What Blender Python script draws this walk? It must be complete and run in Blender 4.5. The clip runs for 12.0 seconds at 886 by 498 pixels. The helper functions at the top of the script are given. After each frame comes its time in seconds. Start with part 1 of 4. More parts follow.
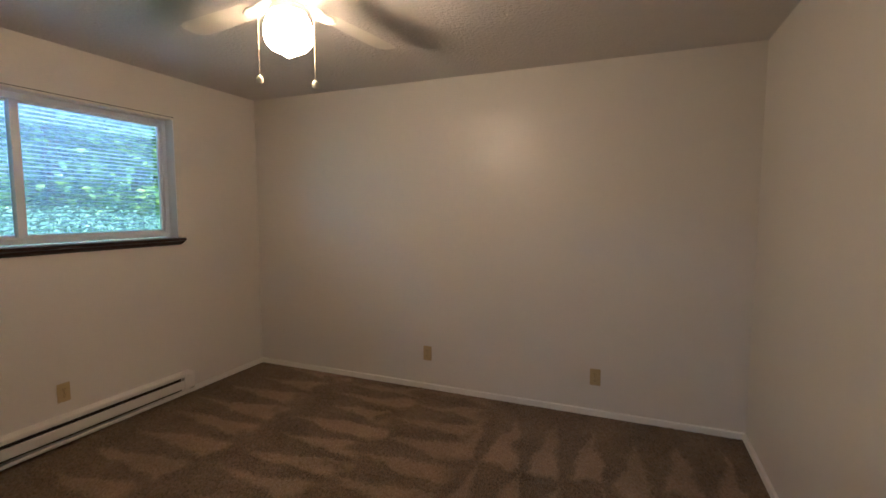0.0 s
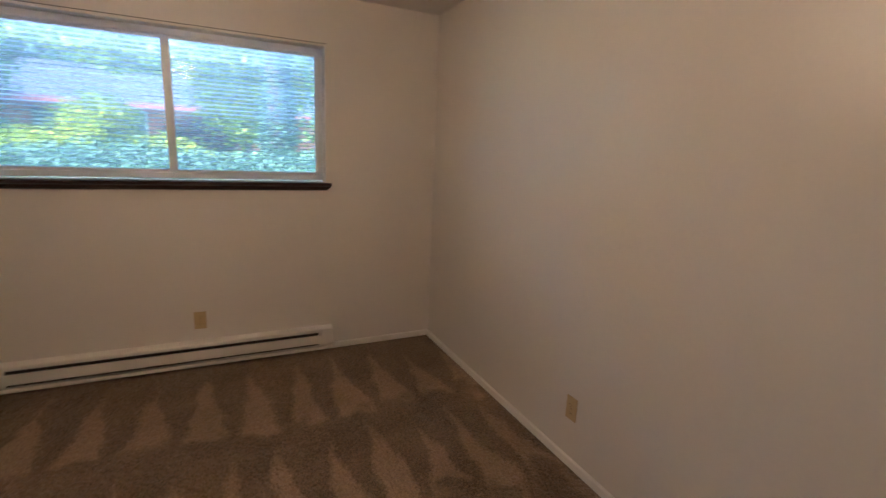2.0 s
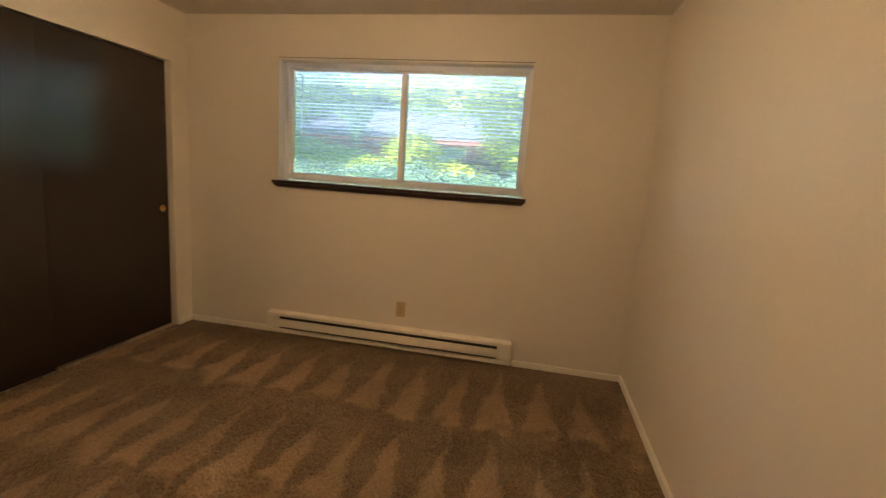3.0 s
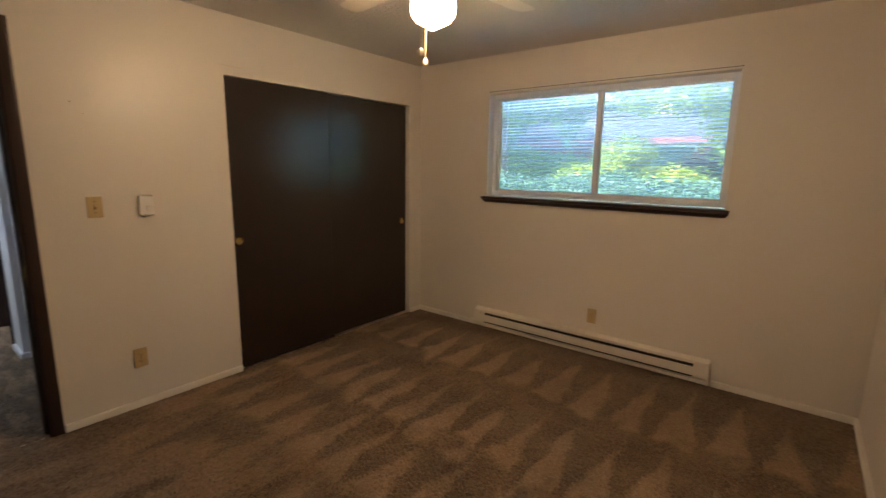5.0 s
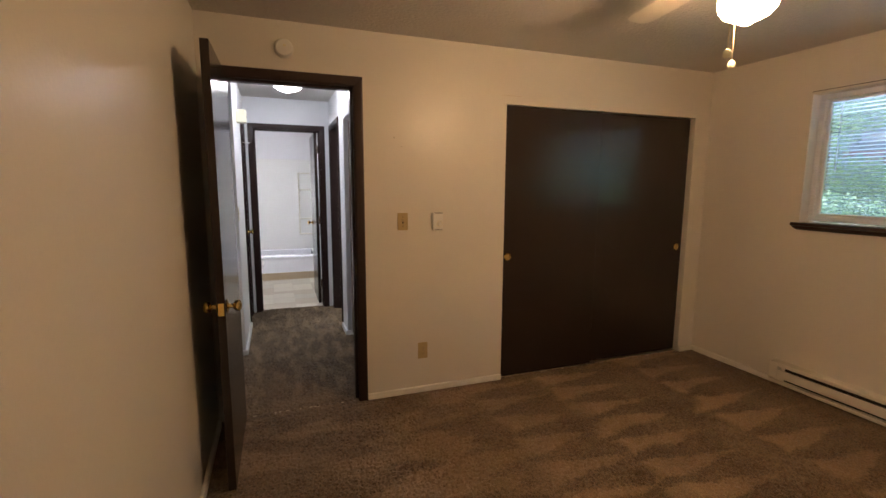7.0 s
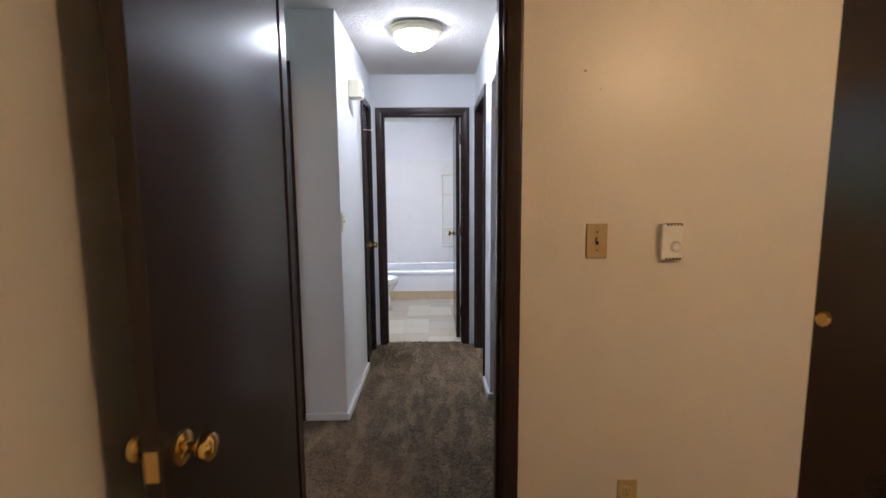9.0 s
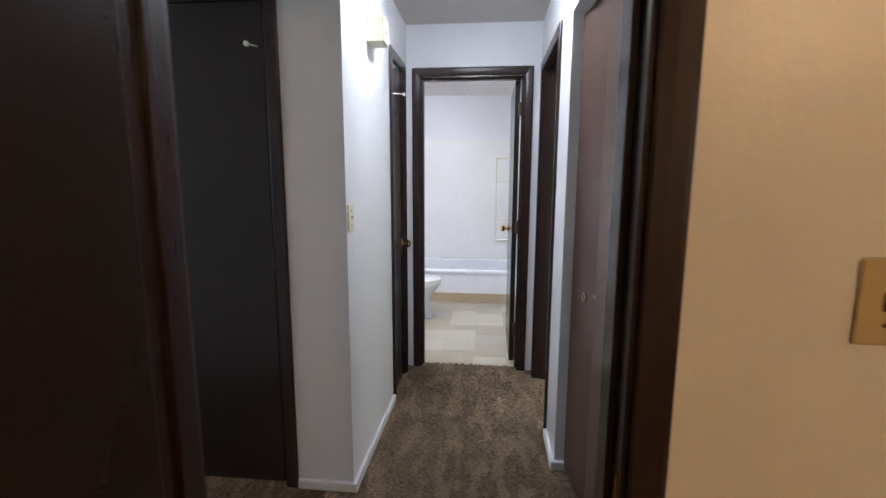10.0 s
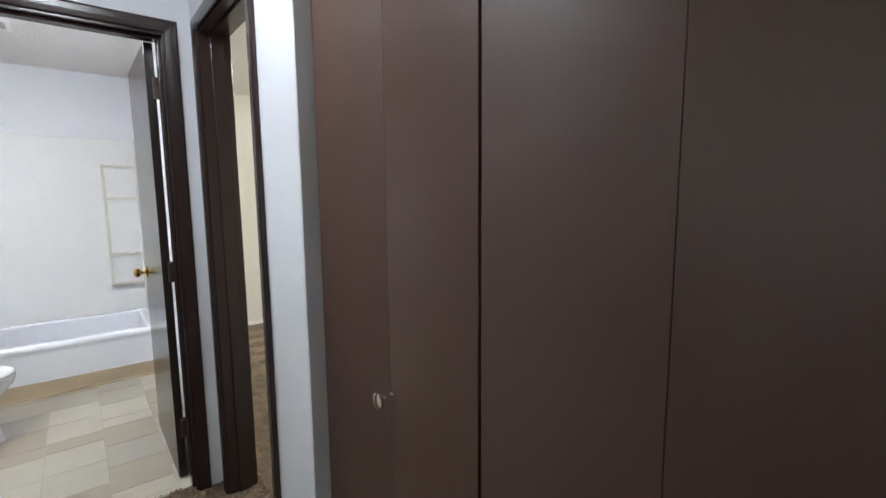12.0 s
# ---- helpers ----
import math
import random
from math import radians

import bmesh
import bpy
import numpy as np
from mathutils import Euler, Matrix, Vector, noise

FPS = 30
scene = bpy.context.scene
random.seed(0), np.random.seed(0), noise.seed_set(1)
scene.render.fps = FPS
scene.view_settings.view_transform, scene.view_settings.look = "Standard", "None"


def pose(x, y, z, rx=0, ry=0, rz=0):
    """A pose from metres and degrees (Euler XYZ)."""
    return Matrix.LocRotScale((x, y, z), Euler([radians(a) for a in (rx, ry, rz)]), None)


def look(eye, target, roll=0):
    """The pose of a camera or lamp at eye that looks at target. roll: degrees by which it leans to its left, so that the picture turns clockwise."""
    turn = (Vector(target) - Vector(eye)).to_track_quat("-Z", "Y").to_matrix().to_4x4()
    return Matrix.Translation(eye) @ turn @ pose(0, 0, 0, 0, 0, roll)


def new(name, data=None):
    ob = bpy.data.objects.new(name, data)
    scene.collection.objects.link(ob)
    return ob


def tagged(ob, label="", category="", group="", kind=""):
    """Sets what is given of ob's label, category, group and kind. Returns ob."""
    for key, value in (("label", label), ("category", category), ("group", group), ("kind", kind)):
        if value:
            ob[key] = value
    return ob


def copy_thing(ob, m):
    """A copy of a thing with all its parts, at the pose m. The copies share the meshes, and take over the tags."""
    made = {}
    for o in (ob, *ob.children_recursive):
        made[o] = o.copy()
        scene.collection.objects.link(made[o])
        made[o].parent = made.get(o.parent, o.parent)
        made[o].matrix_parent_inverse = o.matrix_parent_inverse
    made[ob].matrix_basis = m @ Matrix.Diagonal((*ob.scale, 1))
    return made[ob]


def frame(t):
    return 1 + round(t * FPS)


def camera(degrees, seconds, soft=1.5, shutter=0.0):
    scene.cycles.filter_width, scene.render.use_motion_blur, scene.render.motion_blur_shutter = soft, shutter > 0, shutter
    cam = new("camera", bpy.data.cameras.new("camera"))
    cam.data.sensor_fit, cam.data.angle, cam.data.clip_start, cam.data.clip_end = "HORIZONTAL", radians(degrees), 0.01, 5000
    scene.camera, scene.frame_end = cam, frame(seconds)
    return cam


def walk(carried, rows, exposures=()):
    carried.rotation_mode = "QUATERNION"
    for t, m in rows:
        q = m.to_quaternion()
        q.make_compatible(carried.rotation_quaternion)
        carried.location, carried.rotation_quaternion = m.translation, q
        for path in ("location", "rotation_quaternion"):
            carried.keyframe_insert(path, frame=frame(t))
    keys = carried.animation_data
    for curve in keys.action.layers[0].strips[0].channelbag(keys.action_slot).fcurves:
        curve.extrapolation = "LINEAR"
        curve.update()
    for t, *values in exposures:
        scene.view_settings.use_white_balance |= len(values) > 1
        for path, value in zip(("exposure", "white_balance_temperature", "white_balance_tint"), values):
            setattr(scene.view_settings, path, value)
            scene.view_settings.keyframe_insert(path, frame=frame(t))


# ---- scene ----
cam = camera(88.5, 12.0, shutter=0.25)
PATH = [
    (0, (0.274, 1.036, 1.408), (-0.482, 2.88, 1.237), -0.0),
    (0.5, (0.217, 1.425, 1.427), (-0.587, 3.256, 1.366), -1.1),
    (1, (0.25, 1.874, 1.411), (-0.783, 3.584, 1.331), 1.1),
    (1.5, (0.286, 2.353, 1.438), (-1.199, 3.67, 1.188), 0.6),
    (2, (0.303, 2.809, 1.423), (-1.459, 3.663, 1.016), 2.5),
    (2.5, (0.304, 3.23, 1.404), (-1.649, 3.253, 0.972), 2.0),
    (3, (0.311, 3.527, 1.329), (-1.627, 3.151, 1.004), 4.0),
    (3.2, (0.316, 3.652, 1.333), (-1.563, 3.061, 0.987), 3.5),
    (4.8, (0.567, 3.827, 1.43), (-1.082, 2.748, 1.086), 1.2),
    (5, (0.573, 3.819, 1.444), (-0.975, 2.603, 1.091), 0.9),
    (5.5, (0.603, 3.816, 1.44), (-0.686, 2.327, 1.092), 0.3),
    (6, (0.62, 3.811, 1.44), (-0.423, 2.136, 1.116), -0.0),
    (6.5, (0.64, 3.802, 1.445), (-0.198, 2.012, 1.137), -0.4),
    (7, (0.593, 3.749, 1.445), (-0.088, 1.889, 1.167), 0.3),
    (7.2, (0.549, 3.71, 1.451), (-0.087, 1.836, 1.165), 0.9),
    (8.8, (0.349, 2.524, 1.386), (0.303, 0.543, 1.115), -0.3),
    (9, (0.343, 2.319, 1.363), (0.31, 0.334, 1.122), -0.4),
    (9.5, (0.314, 1.877, 1.374), (0.351, -0.109, 1.14), -0.7),
    (10, (0.319, 1.456, 1.357), (0.517, -0.511, 1.058), 0.2),
    (10.5, (0.424, 1.016, 1.347), (0.482, -0.957, 1.024), 1.1),
    (11, (0.443, 0.719, 1.374), (0.11, -1.237, 1.127), 1.7),
    (11.5, (0.42, 0.608, 1.378), (-0.687, -1.042, 1.151), -0.6),
    (12, (0.445, 0.562, 1.377), (-0.803, -0.981, 1.133), -0.5),
]
EXPOSURES = [(0.0, 3.29, 5050, 11), (1.0, 3.08, 5050, 14), (1.5, 3.23, 5050, 14), (2.0, 3.34, 5200, 15), (2.5, 3.40, 5800, 11), (3.0, 3.63, 6900, 10),
             (5.0, 3.42, 5900, 11), (5.5, 3.42, 5850, 11), (6.0, 3.43, 6600, 12), (6.5, 3.34, 7100, 15), (7.0, 3.46, 6700, 16), (9.0, 3.55, 6150, 15),
             (9.5, 3.62, 6200, 15), (10.0, 3.66, 6250, 13), (10.5, 3.65, 6300, 11), (11.0, 3.5, 6400, 10), (11.5, 3.29, 6400, 10), (12.0, 3.62, 6450, 9)]
walk(cam, [(t, look(eye, target, roll)) for t, eye, target, roll in PATH], EXPOSURES)

# ---- world and sun ----
SUN_UP, SUN_ROUND = radians(48), radians(150)
world = bpy.data.worlds.new("sky")
scene.world = world
world.use_nodes = True
wn = world.node_tree
sky = wn.nodes.new("ShaderNodeTexSky")
sky.sky_type, sky.sun_disc = "NISHITA", False
sky.sun_elevation, sky.sun_rotation = SUN_UP, SUN_ROUND
wn.links.new(sky.outputs[0], wn.nodes["Background"].inputs[0])
wn.nodes["Background"].inputs[1].default_value = 0.125
sun_data = bpy.data.lights.new("sun", "SUN")
sun_data.energy, sun_data.angle, sun_data.color = 2.4, radians(4), (1.0, 0.97, 0.92)
sun = new("sun", sun_data)
sun_way = Vector((math.sin(SUN_ROUND) * math.cos(SUN_UP), math.cos(SUN_ROUND) * math.cos(SUN_UP), math.sin(SUN_UP)))
sun.matrix_world = look(sun_way * 30, (0, 0, 0))
sky_lamp = bpy.data.lights.new("window_sky_light", "AREA")
sky_lamp.shape, sky_lamp.size, sky_lamp.size_y, sky_lamp.energy, sky_lamp.color = "RECTANGLE", 1.8, 0.6, 9.0, (0.68, 0.84, 1.0)
new("window_sky_light", sky_lamp).matrix_world = look((-3.45, 2.52, 2.62), (-1.2, 2.6, 1.0))
# fill lamp at an unseen, assumed opening; brightens the side passage and its door
passage_lamp = bpy.data.lights.new("passage_fill_light", "AREA")
passage_lamp.shape, passage_lamp.size, passage_lamp.size_y, passage_lamp.energy, passage_lamp.color = "RECTANGLE", 1.0, 1.1, 1.0, (0.80, 0.90, 1.0)
new("passage_fill_light", passage_lamp).matrix_world = look((4.05, 0.86, 1.5), (3.0, -0.6, 1.1))
# warm fill lamp in an added, unseen window; brightens the second bedroom's walls
second_lamp = bpy.data.lights.new("second_room_fill_light", "AREA")
second_lamp.shape, second_lamp.size, second_lamp.size_y, second_lamp.energy, second_lamp.color = "RECTANGLE", 1.5, 0.9, 3.2, (1.0, 0.94, 0.82)
new("second_room_fill_light", second_lamp).matrix_world = look((-2.95, -2.75, 1.56), (-1.0, -3.4, 1.0))
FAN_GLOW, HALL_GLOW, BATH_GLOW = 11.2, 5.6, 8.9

# ---- materials ----
def material(name, color, rough=0.5, metal=0.0, spread=0.12, scale=6.0, fine=0.0, fine_scale=200.0, bump=0.0,
             bump_scale=120.0, coat=0.0, piece=0.0, deep=0.004, stretch=(1, 1, 1), rough_spread=0.1):
    m = bpy.data.materials.new(name)
    m.use_nodes = True
    t = m.node_tree
    b = t.nodes["Principled BSDF"]
    b.inputs["Roughness"].default_value, b.inputs["Metallic"].default_value = rough, metal
    b.inputs["Coat Weight"].default_value = coat
    geo = t.nodes.new("ShaderNodeNewGeometry")
    mapping = t.nodes.new("ShaderNodeMapping")
    mapping.inputs["Scale"].default_value = stretch
    t.links.new(geo.outputs["Position"], mapping.inputs[0])
    n1 = t.nodes.new("ShaderNodeTexNoise")
    n1.inputs["Scale"].default_value, n1.inputs["Detail"].default_value = scale, 4
    n2 = t.nodes.new("ShaderNodeTexNoise")
    n2.inputs["Scale"].default_value, n2.inputs["Detail"].default_value = fine_scale, 2
    for n in (n1, n2):
        t.links.new(mapping.outputs[0], n.inputs[0])
    total = t.nodes.new("ShaderNodeMath")
    total.operation = "MULTIPLY_ADD"
    total.inputs[1].default_value, total.inputs[2].default_value = 2 * spread, 1 - spread
    t.links.new(n1.outputs[0], total.inputs[0])
    add = t.nodes.new("ShaderNodeMath")
    add.operation = "MULTIPLY_ADD"
    add.inputs[1].default_value = 2 * fine
    t.links.new(n2.outputs[0], add.inputs[0])
    t.links.new(total.outputs[0], add.inputs[2])
    last = add
    if piece:
        info = t.nodes.new("ShaderNodeObjectInfo")
        p = t.nodes.new("ShaderNodeMath")
        p.operation = "MULTIPLY_ADD"
        p.inputs[1].default_value = piece
        t.links.new(info.outputs["Random"], p.inputs[0])
        t.links.new(add.outputs[0], p.inputs[2])
        last = p
    mul = t.nodes.new("ShaderNodeVectorMath")
    mul.operation = "SCALE"
    mul.inputs[0].default_value = color
    t.links.new(last.outputs[0], mul.inputs["Scale"])
    t.links.new(mul.outputs[0], b.inputs["Base Color"])
    r = t.nodes.new("ShaderNodeMath")
    r.operation = "MULTIPLY_ADD"
    r.inputs[1].default_value, r.inputs[2].default_value = 2 * rough_spread * rough, rough * (1 - rough_spread)
    t.links.new(n1.outputs[0], r.inputs[0])
    t.links.new(r.outputs[0], b.inputs["Roughness"])
    if bump:
        n3 = t.nodes.new("ShaderNodeTexNoise")
        n3.inputs["Scale"].default_value, n3.inputs["Detail"].default_value = bump_scale, 3
        t.links.new(mapping.outputs[0], n3.inputs[0])
        bn = t.nodes.new("ShaderNodeBump")
        bn.inputs["Strength"].default_value, bn.inputs["Distance"].default_value = bump, deep
        t.links.new(n3.outputs[0], bn.inputs["Height"])
        t.links.new(bn.outputs[0], b.inputs["Normal"])
    return m


def glowing(name, color, strength):
    m = bpy.data.materials.new(name)
    m.use_nodes = True
    b = m.node_tree.nodes["Principled BSDF"]
    b.inputs["Base Color"].default_value = (0.9, 0.88, 0.82, 1)
    b.inputs["Emission Color"].default_value, b.inputs["Emission Strength"].default_value = (*color, 1), strength
    return m


def glass_material(name):
    m = bpy.data.materials.new(name)
    m.use_nodes = True
    t = m.node_tree
    t.nodes.remove(t.nodes["Principled BSDF"])
    mix, clear, gloss = (t.nodes.new("ShaderNode" + k) for k in ("MixShader", "BsdfTransparent", "BsdfGlossy"))
    fresnel = t.nodes.new("ShaderNodeFresnel")
    fresnel.inputs[0].default_value = 1.14
    gloss.inputs["Roughness"].default_value = 0.01
    clear.inputs[0].default_value = (0.93, 0.97, 0.98, 1)
    t.links.new(fresnel.outputs[0], mix.inputs[0])
    t.links.new(clear.outputs[0], mix.inputs[1])
    t.links.new(gloss.outputs[0], mix.inputs[2])
    t.links.new(mix.outputs[0], t.nodes["Material Output"].inputs[0])
    return m


def carpet_material():
    """Brown cut pile; the vacuum has laid it in rows of lighter wedges."""
    m = bpy.data.materials.new("carpet")
    m.use_nodes = True
    t = m.node_tree
    b = t.nodes["Principled BSDF"]
    b.inputs["Roughness"].default_value = 0.95
    b.inputs["Specular IOR Level"].default_value = 0.15
    b.inputs["Sheen Weight"].default_value = 0.12

    def math_node(op, a, c=None, d=None):
        n = t.nodes.new("ShaderNodeMath")
        n.operation = op
        for i, v in enumerate((a, c, d)):
            if v is None:
                continue
            if isinstance(v, (int, float)):
                n.inputs[i].default_value = v
            else:
                t.links.new(v, n.inputs[i])
        return n.outputs[0]

    geo = t.nodes.new("ShaderNodeNewGeometry")
    wob = t.nodes.new("ShaderNodeTexNoise")
    wob.inputs["Scale"].default_value = 3.4
    t.links.new(geo.outputs["Position"], wob.inputs[0])
    wsep = t.nodes.new("ShaderNodeSeparateColor")
    t.links.new(wob.outputs["Color"], wsep.inputs[0])
    fuzz = t.nodes.new("ShaderNodeTexNoise")
    fuzz.inputs["Scale"].default_value, fuzz.inputs["Detail"].default_value = 60, 3
    t.links.new(geo.outputs["Position"], fuzz.inputs[0])
    sep = t.nodes.new("ShaderNodeSeparateXYZ")
    t.links.new(geo.outputs["Position"], sep.inputs[0])
    x = math_node("MULTIPLY_ADD", wsep.outputs[0], 0.13, math_node("ADD", sep.outputs[0], -0.065))
    y = math_node("MULTIPLY_ADD", wsep.outputs[1], 0.13, math_node("ADD", sep.outputs[1], -0.065))

    uneven = t.nodes.new("ShaderNodeTexNoise")
    uneven.inputs["Scale"].default_value, uneven.inputs["Detail"].default_value = 4.2, 1
    t.links.new(geo.outputs["Position"], uneven.inputs[0])

    def step(v, low, high):
        n = t.nodes.new("ShaderNodeMapRange")
        n.interpolation_type = "SMOOTHSTEP"
        n.inputs["From Min"].default_value, n.inputs["From Max"].default_value = low, high
        t.links.new(v, n.inputs["Value"])
        return n.outputs[0]

    def wedges(along, across, tip, base, width, shift):
        """One row of wedges, from their tips to their wide ends."""
        f = math_node("DIVIDE", math_node("SUBTRACT", along, tip), base - tip)
        f = math_node("ADD", f, math_node("MULTIPLY_ADD", uneven.outputs[0], 0.7, -0.37))
        tri = math_node("ABSOLUTE", math_node("SUBTRACT", math_node("FRACT", math_node("MULTIPLY_ADD", across, 1 / width, shift)), 0.5))
        edge = math_node("ADD", math_node("SUBTRACT", math_node("MULTIPLY_ADD", f, 0.42, -0.015), tri), math_node("MULTIPLY_ADD", fuzz.outputs[0], 0.26, -0.13))
        return math_node("MULTIPLY", step(edge, -0.07, 0.09), math_node("MULTIPLY", math_node("SUBTRACT", 1.0, step(f, 0.92, 1.08)), math_node("MULTIPLY_ADD", f, 0.45, 0.60)))

    left = math_node("SUBTRACT", 1.0, step(x, -0.75, -0.5))
    rows = math_node("ADD", wedges(x, y, -2.68, -1.98, 0.255, 0.108), wedges(x, y, -1.83, -1.20, 0.222, 0.032))
    rows = math_node("MULTIPLY", math_node("ADD", rows, wedges(x, y, -1.18, -0.62, 0.25, 0.8)), left)
    right = math_node("MULTIPLY", step(x, -0.7, -0.5), step(y, 2.6, 2.9))
    rows = math_node("ADD", rows, math_node("MULTIPLY", math_node("ADD", wedges(y, x, 4.02, 3.42, 0.235, 0.053), wedges(y, x, 3.38, 2.82, 0.22, 0.6)), right))
    swath = t.nodes.new("ShaderNodeTexNoise")
    swath.inputs["Scale"].default_value, swath.inputs["Detail"].default_value = 2.6, 2
    turn = t.nodes.new("ShaderNodeMapping")
    turn.inputs["Rotation"].default_value, turn.inputs["Scale"].default_value = (0, 0, 0.7), (0.7, 2.1, 1)
    t.links.new(geo.outputs["Position"], turn.inputs[0])
    t.links.new(turn.outputs[0], swath.inputs[0])
    blot = step(math_node("MULTIPLY_ADD", fuzz.outputs[0], 0.12, swath.outputs[0]), 0.50, 0.64)
    trod = t.nodes.new("ShaderNodeTexNoise")
    trod.inputs["Scale"].default_value, trod.inputs["Detail"].default_value = 4.5, 2
    along = t.nodes.new("ShaderNodeMapping")
    along.inputs["Scale"].default_value = (2.4, 0.75, 1)
    t.links.new(geo.outputs["Position"], along.inputs[0])
    t.links.new(along.outputs[0], trod.inputs[0])
    streak = step(math_node("MULTIPLY_ADD", fuzz.outputs[0], 0.14, trod.outputs[0]), 0.55, 0.68)
    in_hall = math_node("SUBTRACT", 1.0, step(y, 0.5, 0.9))
    pick = t.nodes.new("ShaderNodeMix")
    t.links.new(in_hall, pick.inputs[0])
    t.links.new(blot, pick.inputs[2])
    t.links.new(streak, pick.inputs[3])
    blot = pick.outputs[0]
    open_floor = math_node("SUBTRACT", 1.0, math_node("MAXIMUM", left, right))
    rows = math_node("ADD", rows, math_node("MULTIPLY", math_node("MULTIPLY", blot, 0.62), open_floor))
    soft = t.nodes.new("ShaderNodeTexNoise")
    soft.inputs["Scale"].default_value, soft.inputs["Detail"].default_value = 3.5, 3
    t.links.new(geo.outputs["Position"], soft.inputs[0])
    pile = t.nodes.new("ShaderNodeTexNoise")
    pile.inputs["Scale"].default_value, pile.inputs["Detail"].default_value = 165, 4
    t.links.new(geo.outputs["Position"], pile.inputs[0])
    nap = t.nodes.new("ShaderNodeTexNoise")
    nap.inputs["Scale"].default_value, nap.inputs["Detail"].default_value = 1.1, 2
    t.links.new(geo.outputs["Position"], nap.inputs[0])
    rows = math_node("MULTIPLY", rows, math_node("MULTIPLY_ADD", nap.outputs[0], 1.6, 0.12))
    level = math_node("MULTIPLY_ADD", rows, 0.33, 0.315)
    level = math_node("ADD", level, math_node("MULTIPLY_ADD", soft.outputs[0], 0.4, -0.2))
    level = math_node("ADD", level, math_node("MULTIPLY_ADD", pile.outputs[0], 0.95, -0.475))
    level = math_node("ADD", level, math_node("MULTIPLY_ADD", fuzz.outputs[0], 0.26, -0.13))
    ramp = t.nodes.new("ShaderNodeValToRGB")
    ramp.color_ramp.elements[0].color, ramp.color_ramp.elements[1].color = (0.036, 0.0262, 0.0182, 1), (0.43, 0.31, 0.202, 1)
    t.links.new(level, ramp.inputs[0])
    t.links.new(ramp.outputs[0], b.inputs["Base Color"])
    bn = t.nodes.new("ShaderNodeBump")
    bn.inputs["Strength"].default_value, bn.inputs["Distance"].default_value = 0.7, 0.006
    t.links.new(pile.outputs[0], bn.inputs["Height"])
    t.links.new(bn.outputs[0], b.inputs["Normal"])
    return m


WALL = material("cream_wall_paint", (0.68, 0.645, 0.585), 0.36, spread=0.04, scale=1.6, fine=0.02, fine_scale=90, bump=0.17, bump_scale=80)
HALL_WALL = material("white_wall_paint", (0.72, 0.73, 0.76), 0.42, spread=0.03, scale=1.8, fine=0.02, fine_scale=90, bump=0.10, bump_scale=95)
CEILING = material("textured_ceiling_paint", (0.66, 0.63, 0.60), 0.8, spread=0.05, scale=3, fine=0.05, fine_scale=60, bump=0.55, bump_scale=48, deep=0.014)
TRIM_WHITE = material("white_trim_paint", (0.82, 0.795, 0.74), 0.35, spread=0.06, scale=9)
DARK = material("dark_brown_gloss_paint", (0.030, 0.0168, 0.0158), 0.24, spread=0.2, scale=5, fine=0.12, fine_scale=80, bump=0.06, bump_scale=60, stretch=(1, 1, 0.15))
DARK_DOOR = material("dark_brown_door_paint", (0.026, 0.0178, 0.0155), 0.21, spread=0.15, scale=2.2, fine=0.1, fine_scale=120)
BIFOLD = material("brown_bifold_paint", (0.095, 0.053, 0.041), 0.33, spread=0.12, scale=2, fine=0.08, fine_scale=110, bump=0.02, bump_scale=120, stretch=(1, 1, 0.25))
VINYL = material("white_window_vinyl", (0.86, 0.88, 0.92), 0.35, spread=0.03)
vt = VINYL.node_tree
v_thru, v_mix = vt.nodes.new("ShaderNodeBsdfTranslucent"), vt.nodes.new("ShaderNodeMixShader")
v_thru.inputs[0].default_value, v_mix.inputs[0].default_value = (0.88, 0.90, 0.94, 1), 0.28
vt.links.new(vt.nodes["Principled BSDF"].outputs[0], v_mix.inputs[1])
vt.links.new(v_thru.outputs[0], v_mix.inputs[2])
vt.links.new(v_mix.outputs[0], vt.nodes["Material Output"].inputs[0])
SLAT = bpy.data.materials.new("shaded_white_slat")
SLAT.use_nodes = True
st = SLAT.node_tree
s_thru, s_mix = st.nodes.new("ShaderNodeBsdfTranslucent"), st.nodes.new("ShaderNodeMixShader")
# white slats seen against daylight: their shade is put into this grey-blue
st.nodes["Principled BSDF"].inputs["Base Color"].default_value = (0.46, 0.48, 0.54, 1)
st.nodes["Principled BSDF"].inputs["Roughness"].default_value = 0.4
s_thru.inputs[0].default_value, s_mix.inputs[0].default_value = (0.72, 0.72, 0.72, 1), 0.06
st.links.new(st.nodes["Principled BSDF"].outputs[0], s_mix.inputs[1])
st.links.new(s_thru.outputs[0], s_mix.inputs[2])
st.links.new(s_mix.outputs[0], st.nodes["Material Output"].inputs[0])
GLASS = glass_material("window_glass")


